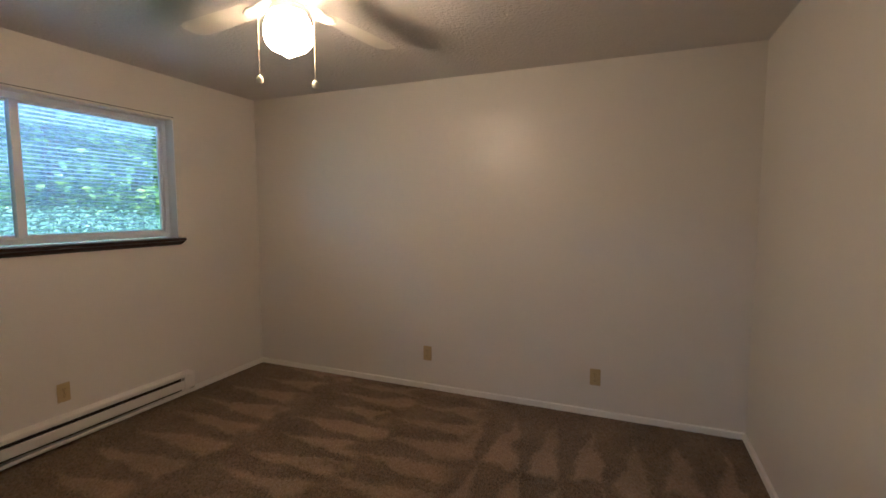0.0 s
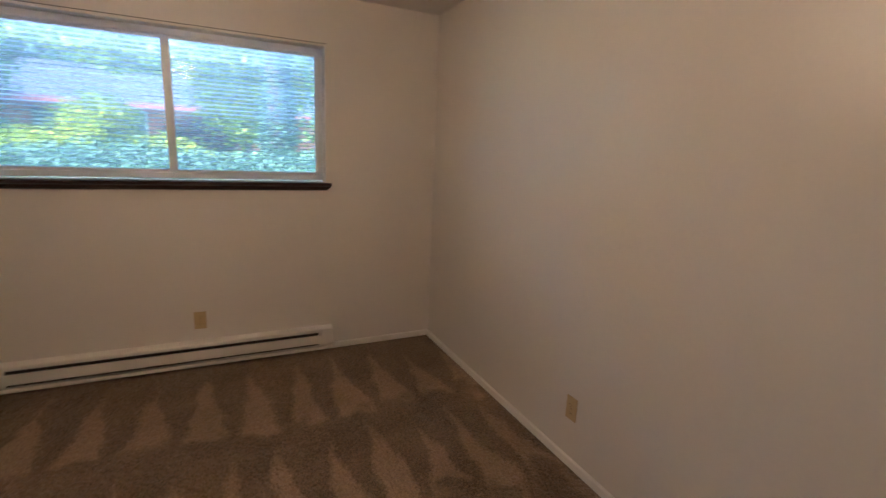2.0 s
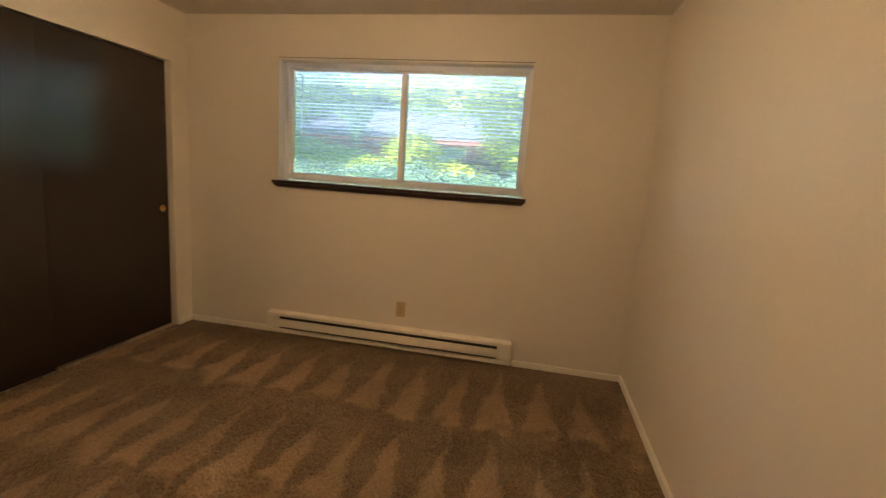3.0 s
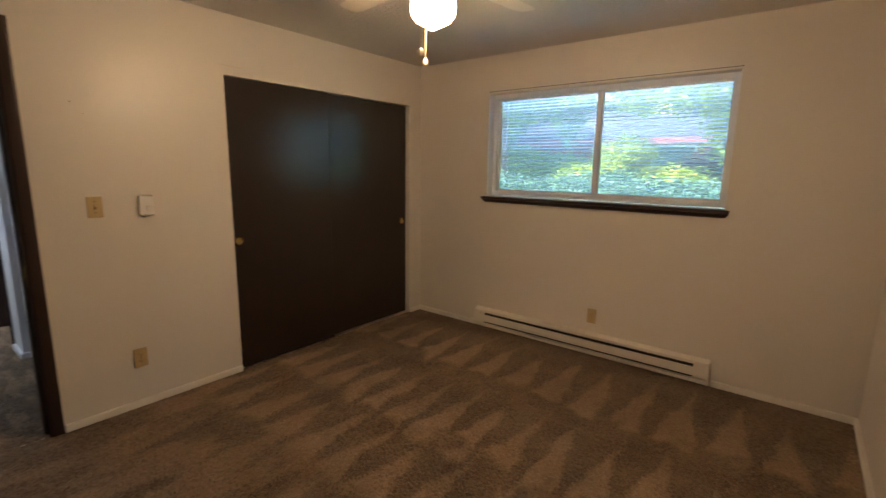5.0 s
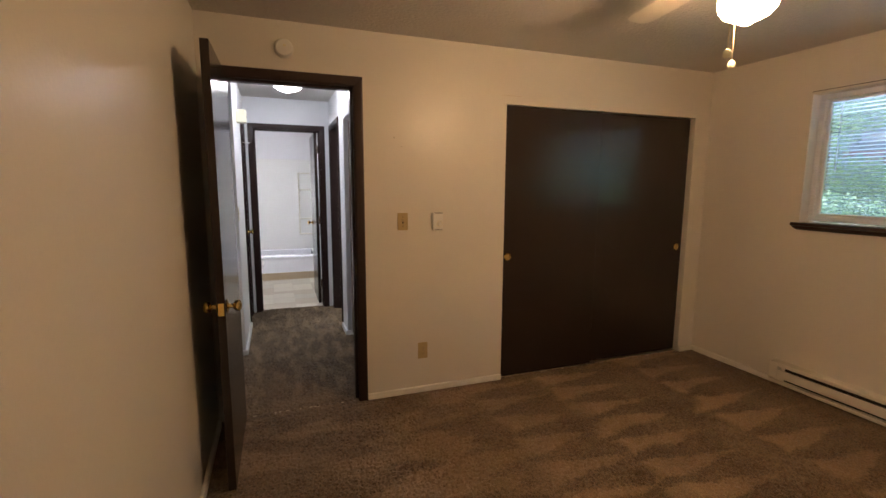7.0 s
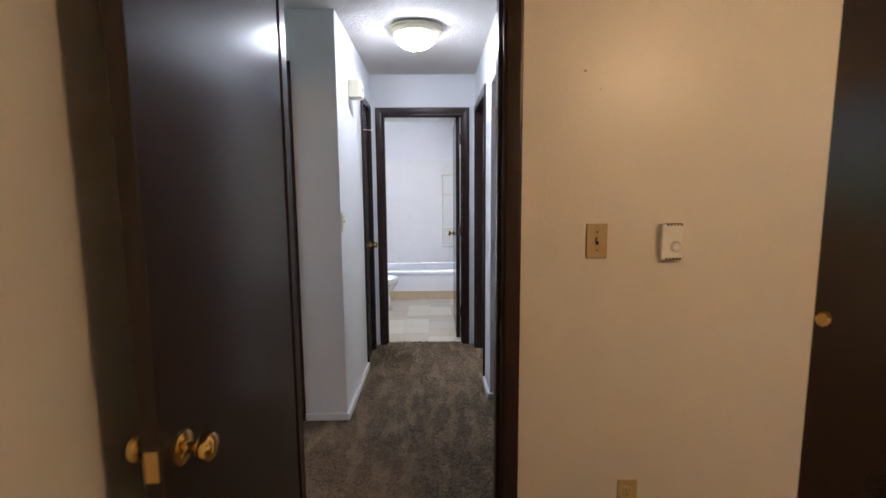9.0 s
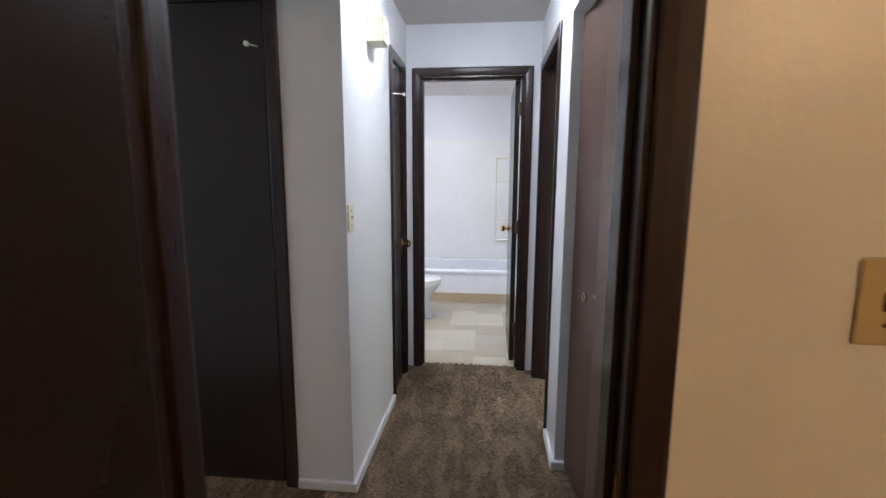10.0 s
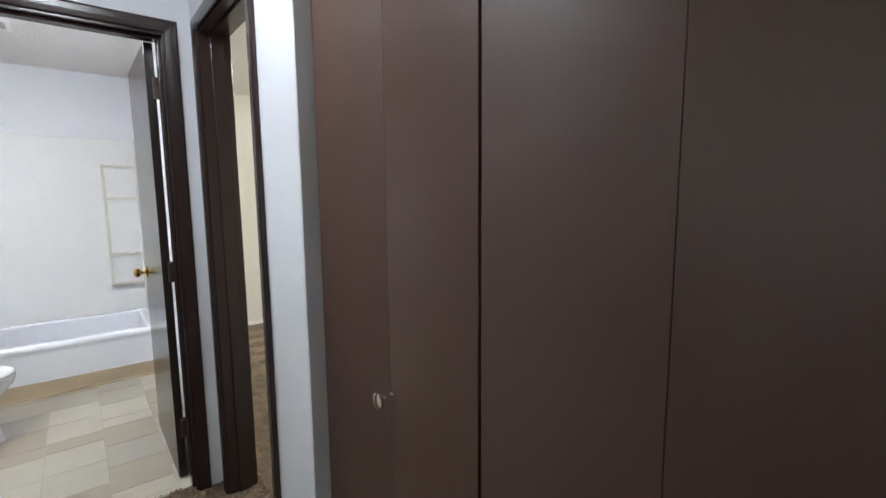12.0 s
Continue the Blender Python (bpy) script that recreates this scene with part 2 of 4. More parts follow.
def haze_screen_material():
    """Fine insect mesh, mostly open; its bluish colour also stands in for the window's glare haze."""
    m = bpy.data.materials.new("hazy_insect_mesh")
    m.use_nodes = True
    t = m.node_tree
    t.nodes.remove(t.nodes["Principled BSDF"])
    mix, clear, both, dif, tra = (t.nodes.new("ShaderNode" + k) for k in ("MixShader", "BsdfTransparent", "MixShader", "BsdfDiffuse", "BsdfTranslucent"))
    dif.inputs[0].default_value, tra.inputs[0].default_value = (0.50, 0.55, 0.64, 1), (0.50, 0.55, 0.64, 1)
    mix.inputs[0].default_value, both.inputs[0].default_value = 0.15, 0.6
    t.links.new(dif.outputs[0], both.inputs[1])
    t.links.new(tra.outputs[0], both.inputs[2])
    t.links.new(clear.outputs[0], mix.inputs[1])
    t.links.new(both.outputs[0], mix.inputs[2])
    t.links.new(mix.outputs[0], t.nodes["Material Output"].inputs[0])
    return m


HAZE_SCREEN = haze_screen_material()
ENAMEL = material("white_heater_enamel", (0.74, 0.70, 0.63), 0.35, spread=0.05, scale=8, fine=0.04)
BLACK = material("black_gap", (0.01, 0.01, 0.012), 0.7, spread=0.2)
IVORY = material("ivory_plastic", (0.50, 0.38, 0.19), 0.35, spread=0.05, scale=20)
ALMOND = material("almond_plastic", (0.72, 0.68, 0.52), 0.35, spread=0.05, scale=20)
WHITE_PLASTIC = material("white_plastic", (0.75, 0.74, 0.71), 0.4, spread=0.04, scale=15)
HINGE = material("dull_bronze", (0.07, 0.045, 0.03), 0.4, 0.6, spread=0.2, scale=40)
BRASS = material("polished_brass", (0.80, 0.56, 0.20), 0.16, 1.0, spread=0.1, scale=30)
STEEL = material("bright_nickel", (0.72, 0.69, 0.63), 0.14, 1.0, spread=0.1, scale=30)
FAN_WHITE = material("white_fan_enamel", (0.78, 0.75, 0.68), 0.35, spread=0.05, scale=9)
NAIL_HOLE = material("filled_nail_hole", (0.30, 0.25, 0.18), 0.7)
SCREW = material("dark_screw", (0.05, 0.04, 0.03), 0.4, 0.6)
TUB = material("white_tub_enamel", (0.80, 0.82, 0.86), 0.14, spread=0.02)
SURROUND = material("white_fibreglass", (0.79, 0.795, 0.785), 0.25, spread=0.03, scale=3)
CHINA = material("white_china", (0.85, 0.85, 0.86), 0.08, spread=0.02)
SHELF = material("cream_fibreglass", (0.66, 0.64, 0.55), 0.3, spread=0.04, scale=9)
TAN = material("tan_vinyl_base", (0.50, 0.40, 0.27), 0.5, spread=0.1)
BRUSHED_GOLD = material("antique_white_metal", (0.55, 0.52, 0.38), 0.35, 0.3, spread=0.1)
CHAIN = material("brass_chain", (0.75, 0.62, 0.38), 0.3, 0.8)
CARPET = carpet_material()
FAN_GLASS = glowing("lit_warm_globe", (1.0, 0.635, 0.325), FAN_GLOW)
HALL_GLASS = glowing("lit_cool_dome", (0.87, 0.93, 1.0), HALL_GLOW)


# ---- mesh helpers ----
def box(bm, x0, x1, y0, y1, z0, z1, bevel=0.0, segments=2):
    vs = [bm.verts.new(p) for p in ((x0, y0, z0), (x1, y0, z0), (x1, y1, z0), (x0, y1, z0), (x0, y0, z1), (x1, y0, z1), (x1, y1, z1), (x0, y1, z1))]
    fs = [bm.faces.new([vs[i] for i in q]) for q in ((3, 2, 1, 0), (4, 5, 6, 7), (0, 1, 5, 4), (1, 2, 6, 5), (2, 3, 7, 6), (3, 0, 4, 7))]
    if bevel:
        edges = list({e for f in fs for e in f.edges})
        bmesh.ops.bevel(bm, geom=edges, offset=bevel, segments=segments, affect="EDGES", profile=0.5)
    return bm


def boxes(*rows, bevel=0.0):
    bm = bmesh.new()
    for r in rows:
        box(bm, *r, bevel=bevel)
    return bm


def lathe(profile, steps=32, bm=None, m=None):
    """A turned solid from (radius, z) pairs round the z axis."""
    bm = bm or bmesh.new()
    rings = []
    for r, z in profile:
        if r < 1e-5:
            rings.append([bm.verts.new((0, 0, z))])
        else:
            rings.append([bm.verts.new((r * math.cos(2 * math.pi * k / steps), r * math.sin(2 * math.pi * k / steps), z)) for k in range(steps)])
    for a, c in zip(rings, rings[1:]):
        for k in range(steps):
            j = (k + 1) % steps
            q = [a[k % len(a)], a[j % len(a)], c[j % len(c)], c[k % len(c)]]
            q = list(dict.fromkeys(q))
            if len(q) > 2:
                bm.faces.new(q)
    bmesh.ops.recalc_face_normals(bm, faces=bm.faces)
    if m is not None:
        bmesh.ops.transform(bm, matrix=m, verts=bm.verts)
    return bm


def sweep(points, radius, steps=10):
    """A round rod through points."""
    bm = bmesh.new()
    rings = []
    for i, p in enumerate(points):
        p = Vector(p)
        d = (Vector(points[min(i + 1, len(points) - 1)]) - Vector(points[max(i - 1, 0)])).normalized()
        q = d.to_track_quat("Z", "Y")
        rings.append([bm.verts.new(p + q @ Vector((radius * math.cos(2 * math.pi * k / steps), radius * math.sin(2 * math.pi * k / steps), 0))) for k in range(steps)])
    for a, c in zip(rings, rings[1:]):
        for k in range(steps):
            bm.faces.new((a[k], a[(k + 1) % steps], c[(k + 1) % steps], c[k]))
    bm.faces.new(rings[0][::-1])
    bm.faces.new(rings[-1])
    return bm


def mesh_of(name, bm, mat, smooth=False):
    me = bpy.data.meshes.new(name)
    bm.to_mesh(me)
    bm.free()
    me.materials.append(mat)
    if smooth:
        me.polygons.foreach_set("use_smooth", [True] * len(me.polygons))
        me.set_sharp_from_angle(angle=radians(40))
    return me


def part(name, bm, mat, parent=None, label="", smooth=False):
    ob = new(name, mesh_of(name, bm, mat, smooth))
    ob.parent = parent
    return tagged(ob, label)


def thing(name, label, category, m=None, group="", kind=""):
    ob = new(name)
    ob.matrix_world = m or Matrix()
    return tagged(ob, label, category, group, kind)


def structure(name, bm, mat, label, category, smooth=False):
    return tagged(part(name, bm, mat, None, "", smooth), label, category, kind="structure")


# ---- setting: walls, floors, ceiling ----
H = 2.375
WT = 0.19
WX, EX, SY, NY = -2.85, 0.975, 0.835, 4.228
WIN_Y0, WIN_Y1, WIN_Z0, WIN_Z1 = 1.61, 3.435, 1.20, 2.085
DOOR_X0, DOOR_X1, DOOR_Z = 0.106, 0.860, 2.057
BATH_X0, BATH_X1 = 0.085, 0.809
CLO_X0, CLO_X1, CLO_Z = -2.69, -0.94, 2.003
HW, HE = -0.01, 0.89
ALC_Y = -0.325
JAMB_Y = -0.578
BATH_Y = -1.71
B2_Y0, B2_Y1 = -1.598, -0.902
LIN_Y0, LIN_Y1 = -1.577, -1.203
AD_X0, AD_X1 = 1.183, 1.945

structure("wall_west", boxes((WX - WT, WX, SY - 0.75, WIN_Y0, 0, H), (WX - WT, WX, WIN_Y1, NY + 0.14, 0, H),
                             (WX - WT, WX, WIN_Y0, WIN_Y1, 0, WIN_Z0), (WX - WT, WX, WIN_Y0, WIN_Y1, WIN_Z1, H)), WALL,
          "cream painted bedroom wall with a wide slider window", "wall")
structure("wall_north", boxes((WX, EX + 0.115, NY, NY + 0.14, 0, H)), WALL, "plain cream painted bedroom wall with two outlets", "wall")
structure("wall_east", boxes((EX, EX + 0.115, SY, NY, 0, H)), WALL, "plain cream painted bedroom wall beside the open door", "wall")
structure("wall_south", boxes((WX, CLO_X0, SY - 0.1, SY, 0, H), (CLO_X0, CLO_X1, SY - 0.1, SY, CLO_Z, H), (CLO_X1, DOOR_X0, SY - 0.1, SY, 0, H),
                              (DOOR_X0, DOOR_X1, SY - 0.1, SY, DOOR_Z, H), (DOOR_X1, EX + 0.115, SY - 0.1, SY, 0, H)), WALL,
          "cream painted bedroom wall with a closet and a doorway", "wall")
# the opening from x 3.5 to 4.6 is unseen, added for passage daylight
structure("wall_hall_north", boxes((HW, DOOR_X0, SY - 0.115, SY - 0.1, 0, H), (DOOR_X0, DOOR_X1, SY - 0.115, SY - 0.1, DOOR_Z, H),
                                   (DOOR_X1, EX + 0.115, SY - 0.115, SY - 0.1, 0, H), (EX + 0.115, 3.5, SY - 0.115, SY, 0, H), (4.6, 4.8, SY - 0.115, SY, 0, H), (3.5, 4.6, SY - 0.115, SY, 0, 0.9), (3.5, 4.6, SY - 0.115, SY, 2.1, H)), HALL_WALL, "white painted hall face of the bedroom wall", "wall")
structure("wall_hall_west", boxes((HW - 0.115, HW, BATH_Y, B2_Y0, 0, H), (HW - 0.115, HW, B2_Y0, B2_Y1, DOOR_Z, H),
                                  (HW - 0.115, HW, B2_Y1, JAMB_Y, 0, H), (HW - 0.115, HW, JAMB_Y, 0.66, 2.04, H),
                                  (HW - 0.115, HW, 0.66, SY - 0.115, 0, H)), HALL_WALL, "white painted hall wall round closet and doorway", "wall")
structure("wall_hall_east", boxes((HE, HE + 0.115, BATH_Y, LIN_Y0, 0, H), (HE, HE + 0.115, LIN_Y0, LIN_Y1, DOOR_Z, H), (HE, HE + 0.115, LIN_Y1, ALC_Y, 0, H)),
          HALL_WALL, "white painted hall wall with a narrow linen door", "wall")
structure("wall_alcove", boxes((HE + 0.115, AD_X0, ALC_Y - 0.115, ALC_Y, 0, H), (AD_X0, AD_X1, ALC_Y - 0.115, ALC_Y, DOOR_Z, H),
                               (AD_X1, 4.8, ALC_Y - 0.115, ALC_Y, 0, H)), HALL_WALL, "white painted passage wall with a closed brown door", "wall")
structure("wall_alcove_end", boxes((4.8, 4.9, ALC_Y - 0.115, SY, 0, H)), HALL_WALL, "plain white wall closing the side passage", "wall")
structure("wall_bath_north", boxes((HW - 0.115, BATH_X0, BATH_Y - 0.115, BATH_Y, 0, H), (BATH_X0, BATH_X1, BATH_Y - 0.115, BATH_Y, DOOR_Z, H),
                                   (BATH_X1, 1.6, BATH_Y - 0.115, BATH_Y, 0, H)), HALL_WALL, "white painted wall round the bathroom doorway", "wall")
structure("wall_bath_west", boxes((HW - 0.115, HW, -4.4, BATH_Y - 0.115, 0, H)), HALL_WALL, "white painted bathroom wall", "wall")
structure("wall_bath_east", boxes((1.6, 1.7, -4.4, BATH_Y, 0, H)), HALL_WALL, "white painted bathroom wall behind the toilet", "wall")
structure("wall_bath_south", boxes((HW, 1.6, -4.4, -4.27, 0, H)), HALL_WALL, "white painted wall above the bathtub", "wall")
structure("wall_second_south", boxes((WX - WT, HW - 0.115, -4.5, -4.4, 0, H)), WALL, "cream wall of the second bedroom", "wall")
structure("wall_second_west", boxes((WX - WT, WX, -4.4, -3.6, 0, H), (WX - WT, WX, -3.6, -1.9, 0, 1.0), (WX - WT, WX, -3.6, -1.9, 2.08, H),
                                    (WX - WT, WX, -1.9, SY - 0.75, 0, H)), WALL, "cream wall of the second bedroom with window opening", "wall")
structure("wall_second_north", boxes((WX, -0.72, -0.78, -0.68, 0, H), (-0.82, -0.72, -0.68, 0.08, 0, H), (-0.72, HW - 0.115, -0.78, -0.68, 0, H)), WALL,
          "cream wall between closet and second bedroom", "wall")
structure("wall_closet_back", boxes((WX, -0.82, 0.0, 0.08, 0, H), (-0.92, -0.82, 0.08, SY - 0.1, 0, H)), WALL, "plain back wall of the bedroom closet", "wall")
structure("ceiling", boxes((WX - WT, 4.9, -4.5, NY + 0.14, H, H + 0.12)), CEILING, "off-white ceiling with stippled plaster texture", "ceiling")
structure("floor", boxes((WX - WT, 4.9, -4.5, NY + 0.14, -0.12, -0.014)), TAN, "plain floor slab under carpet and vinyl", "floor")


def carpet(name, x0, x1, y0, y1, step, label):
    nx, ny = int((x1 - x0) / step) + 1, int((y1 - y0) / step) + 1
    gx, gy = np.meshgrid(np.linspace(x0, x1, nx), np.linspace(y0, y1, ny), indexing="ij")
    rng = np.random.default_rng(5)
    gz = rng.uniform(-0.008, 0.005, gx.shape)
    gx = gx + rng.uniform(-0.35, 0.35, gx.shape) * step
    gy = gy + rng.uniform(-0.35, 0.35, gx.shape) * step
    co = np.stack([gx, gy, gz], -1).reshape(-1, 3)
    i = np.arange(nx * ny).reshape(nx, ny)
    q = np.stack([i[:-1, :-1], i[1:, :-1], i[1:, 1:], i[:-1, 1:]], -1).reshape(-1, 4)
    me = bpy.data.meshes.new(name)
    me.from_pydata(co.tolist(), [], q.tolist())
    me.materials.append(CARPET)
    return tagged(new(name, me), label, "carpet", kind="structure")


carpet("carpet_bedroom", WX, EX, SY - 0.02, NY, 0.010, "brown cut-pile carpet with vacuum wedge marks")
carpet("carpet_passage", 2.2, 4.8, ALC_Y, SY - 0.115, 0.03, "brown cut-pile carpet of the side passage")
carpet("carpet_hall", -0.16, 2.2, BATH_Y - 0.07, SY - 0.02, 0.010, "brown cut-pile hall carpet, trodden and streaked")
carpet("carpet_second", WX, -0.16, -4.4, -0.78, 0.03, "brown cut-pile carpet of the second bedroom")


def baseboard(x0, y0, x1, y1, side, mat=TRIM_WHITE):
    """A low skirting from one point to another; side is the way that it stands off the wall."""
    bm = bmesh.new()
    t, h = 0.019, 0.044
    sx, sy = side
    box(bm, min(x0, x1, x0 + sx * t), max(x0, x1, x0 + sx * t), min(y0, y1, y0 + sy * t), max(y0, y1, y0 + sy * t), 0.0, h, 0.004, 1)
    structure("baseboard", bm, mat, "low off-white painted baseboard along the carpet", "baseboard")


baseboard(WX, NY, EX, NY, (0, -1))
baseboard(EX, SY + 0.06, EX, NY - 0.02, (-1, 0))
baseboard(WX, 3.475, WX, NY - 0.02, (1, 0))
baseboard(WX, SY, WX, 1.55, (1, 0))
baseboard(WX + 0.02, SY, CLO_X0 - 0.002, SY, (0, 1))
baseboard(CLO_X1 + 0.002, SY, 0.062, SY, (0, 1))
HALL_TRIM = material("white_hall_trim_paint", (0.72, 0.72, 0.74), 0.35, spread=0.05, scale=9)
baseboard(HE, LIN_Y1 + 0.045, HE, ALC_Y, (-1, 0), HALL_TRIM)
baseboard(HE - 0.019, ALC_Y, AD_X0 - 0.045, ALC_Y, (0, 1), HALL_TRIM)
baseboard(DOOR_X1 + 0.047, SY - 0.115, 4.8, SY - 0.115, (0, -1), HALL_TRIM)
baseboard(AD_X1 + 0.045, ALC_Y, 4.8, ALC_Y, (0, 1), HALL_TRIM)
baseboard(HW, -0.857, HW, JAMB_Y, (1, 0), HALL_TRIM)
baseboard(HW - 0.06, JAMB_Y, HW + 0.019, JAMB_Y, (0, 1), HALL_TRIM)
baseboard(WX, -4.4, HW - 0.13, -4.4, (0, 1))


# ---- doors ----
def casing(name, m, width, height, depth, label, both=True):
    """A dark frame: lining, stop and mitred casings. Local x runs across the opening, y out of the near face."""
    t = thing(name, label, "door frame", m, kind="structure")
    w = 0.043
    prof = [(-0.010, 0.001), (-0.010, 0.009), (-0.006, 0.012), (0.012, 0.0145), (w - 0.010, 0.016), (w - 0.003, 0.014), (w, 0.009), (w, 0.001)]
    for yy, sgn in ((0.0, 1), (-depth, -1)) if both else ((0.0, 1),):
        for piece in ("left", "top", "right"):
            bm = bmesh.new()
            ends = []
            for e in (0, 1):
                row = []
                for d, th in prof:
                    if piece == "top":
                        p = ((2 * e - 1) * (width / 2 + d), height + d)
                    else:
                        p = ((-1 if piece == "left" else 1) * (width / 2 + d), 0.0 if e == 0 else height + d)
                    row.append(bm.verts.new((p[0], yy + sgn * th, p[1])))
                ends.append(row)
            for i in range(len(prof)):
                j = (i + 1) % len(prof)
                bm.faces.new((ends[0][i], ends[0][j], ends[1][j], ends[1][i]))
            bm.faces.new(ends[0]), bm.faces.new(ends[1][::-1])
            bmesh.ops.recalc_face_normals(bm, faces=bm.faces)
            part("casing", bm, DARK, t)
    for side in (-1, 1):
        x = side * width / 2
        part("lining", boxes((min(x, x - side * 0.018), max(x, x - side * 0.018), -depth, 0, 0, height)), DARK, t)
        part("door_stop", boxes((min(x - side * 0.018, x - side * 0.029), max(x - side * 0.018, x - side * 0.029), -depth + 0.02, -0.042, 0, height - 0.018), bevel=0.002), DARK, t)
    part("lining", boxes((-width / 2 + 0.018, width / 2 - 0.018, -depth, 0, height - 0.018, height)), DARK, t)
    part("door_stop", boxes((-width / 2 + 0.029, width / 2 - 0.029, -depth + 0.02, -0.042, height - 0.029, height - 0.018), bevel=0.002), DARK, t)
    return t


KNOB = [(0.0, 0.0), (0.031, 0.0), (0.032, 0.004), (0.024, 0.008), (0.012, 0.010), (0.010, 0.020), (0.012, 0.028), (0.022, 0.034), (0.0265, 0.044), (0.0255, 0.054), (0.018, 0.061), (0.006, 0.063), (0.0, 0.063)]


def knob_set(door, x, z, thick, sides=(1, -1), mat=BRASS):
    for side in sides:
        part("door_knob", lathe(KNOB, 24, m=Matrix.Translation((x, side * thick / 2, z)) @ Matrix.Rotation(radians(-90 * side), 4, "X")), mat, door, "polished brass round door knob", True)


def leaf(name, m, width, label, knob_x, knob_z=0.925, face=1, stop_at=None, both=True, z0=0.014, height=2.038):
    """A flush slab door. Local x runs from the hinge, y is its thickness; face is the side of its hinge pins."""
    d = thing(name, label, "door", m)
    part("slab", boxes((0.003, width, -0.0175, 0.0175, z0, height), bevel=0.002), DARK_DOOR, d)
    knob_set(d, knob_x, knob_z, 0.035, (1, -1) if both else (face,))
    part("latch_plate", boxes((width - 0.0005, width + 0.0015, -0.0125, 0.0125, knob_z - 0.029, knob_z + 0.029), bevel=0.0005), BRASS, d, "small brass latch plate on the door edge")
    for z in (0.22, 0.98, 1.80):
        bm = lathe([(0, 0), (0.0065, 0), (0.0065, 0.09), (0.004, 0.094), (0, 0.095)], 12, m=Matrix.Translation((-0.001, face * 0.022, z)))
        if both:
            box(bm, -0.026, 0.002, min(face * 0.006, face * 0.0205), max(face * 0.006, face * 0.0205), z, z + 0.09)
        part("hinge", bm, HINGE if both else DARK, d, "", not both)
    if stop_at:
        part("hinge_pin_stop", sweep([(0.0, face * 0.021, stop_at), (0.006, face * 0.045, stop_at), (0.03, face * 0.085, stop_at)], 0.005), STEEL, d, "chrome hinge pin door stop", True)
        part("stop_tip", lathe([(0, 0), (0.009, 0.001), (0.009, 0.012), (0, 0.013)], 14, m=Matrix.Translation((0.030, face * 0.084, stop_at)) @ Matrix.Rotation(radians(-90 * face), 4, "X")), WHITE_PLASTIC, d, "", True)
    return d


cx = (DOOR_X0 + DOOR_X1) / 2
casing("door_frame_1", pose(cx, SY, 0), DOOR_X1 - DOOR_X0, DOOR_Z, 0.115, "dark brown painted frame of the bedroom doorway")
part("strike_plate", boxes((DOOR_X0 - cx + 0.0182, DOOR_X0 - cx + 0.0198, -0.036, -0.010, 0.865, 0.93)), BRASS, bpy.data.objects["door_frame_1"], "worn brass strike plate")
leaf("bedroom_door", pose(DOOR_X1 - 0.023, SY + 0.014, 0, 0, 0, 89.5), 0.716, "open dark brown flush bedroom door with brass knob", 0.652, 0.89, -1)
cx = (BATH_X0 + BATH_X1) / 2
casing("door_frame_2", pose(cx, BATH_Y, 0), BATH_X1 - BATH_X0, DOOR_Z, 0.115, "dark brown painted frame of the bathroom doorway")
leaf("bathroom_door", pose(0.135, BATH_Y - 0.138, 0, 0, 0, -90), 0.672, "open dark brown bathroom door with brass knob", 0.61, 0.95, -1)
casing("door_frame_3", pose(HW, (B2_Y0 + B2_Y1) / 2, 0, 0, 0, -90), B2_Y1 - B2_Y0, DOOR_Z, 0.115, "dark brown painted frame of the second bedroom doorway")
casing("door_frame_4", pose(HE, (LIN_Y0 + LIN_Y1) / 2, 0, 0, 0, 90), LIN_Y1 - LIN_Y0, DOOR_Z, 0.115, "narrow dark brown frame of the linen closet", False)
leaf("linen_closet_door", pose(HE + 0.022, LIN_Y1 - 0.021, 0, 0, 0, -90), LIN_Y1 - LIN_Y0 - 0.042, "closed narrow dark brown linen closet door", 0.275, 0.94, -1, 1.85, False)
casing("door_frame_5", pose((AD_X0 + AD_X1) / 2, ALC_Y, 0), AD_X1 - AD_X0, DOOR_Z, 0.115, "dark brown painted frame round a closed door", False)
leaf("side_passage_door", pose(AD_X0 + 0.021, ALC_Y - 0.022, 0), AD_X1 - AD_X0 - 0.042, "closed dark brown flush door beside the hall", 0.66, 0.925, 1, 1.86, False)


def sliding_door(x0, x1, y, knob_x, label):
    d = thing("sliding_closet_door", label, "closet door", pose(x0, y, 0), "bypass closet doors")
    part("panel", boxes((0, x1 - x0, -0.016, 0.016, 0.012, CLO_Z - 0.004), bevel=0.002), DARK_DOOR, d)
    part("finger_pull", lathe([(0, 0.001), (0.018, 0.001), (0.022, 0.006), (0.027, 0.007), (0.028, 0.003), (0.028, -0.002)], 24, m=Matrix.Translation((knob_x, 0.016, 0.93)) @ Matrix.Rotation(radians(-90), 4, "X")), BRASS, d, "round brass finger pull", True)


sliding_door(CLO_X0 + 0.004, -1.72, SY - 0.064, 0.06, "dark brown sliding closet door, closed, running behind its neighbour")
sliding_door(-1.76, CLO_X1 - 0.004, SY - 0.026, 0.782, "dark brown sliding closet door, closed, with round brass pull")

# bifold closet in the hall
PANELS = [(-0.053, -0.570), (-0.094, -0.303), (-0.075, 0.016), (-0.072, 0.334), (-0.085, 0.652)]
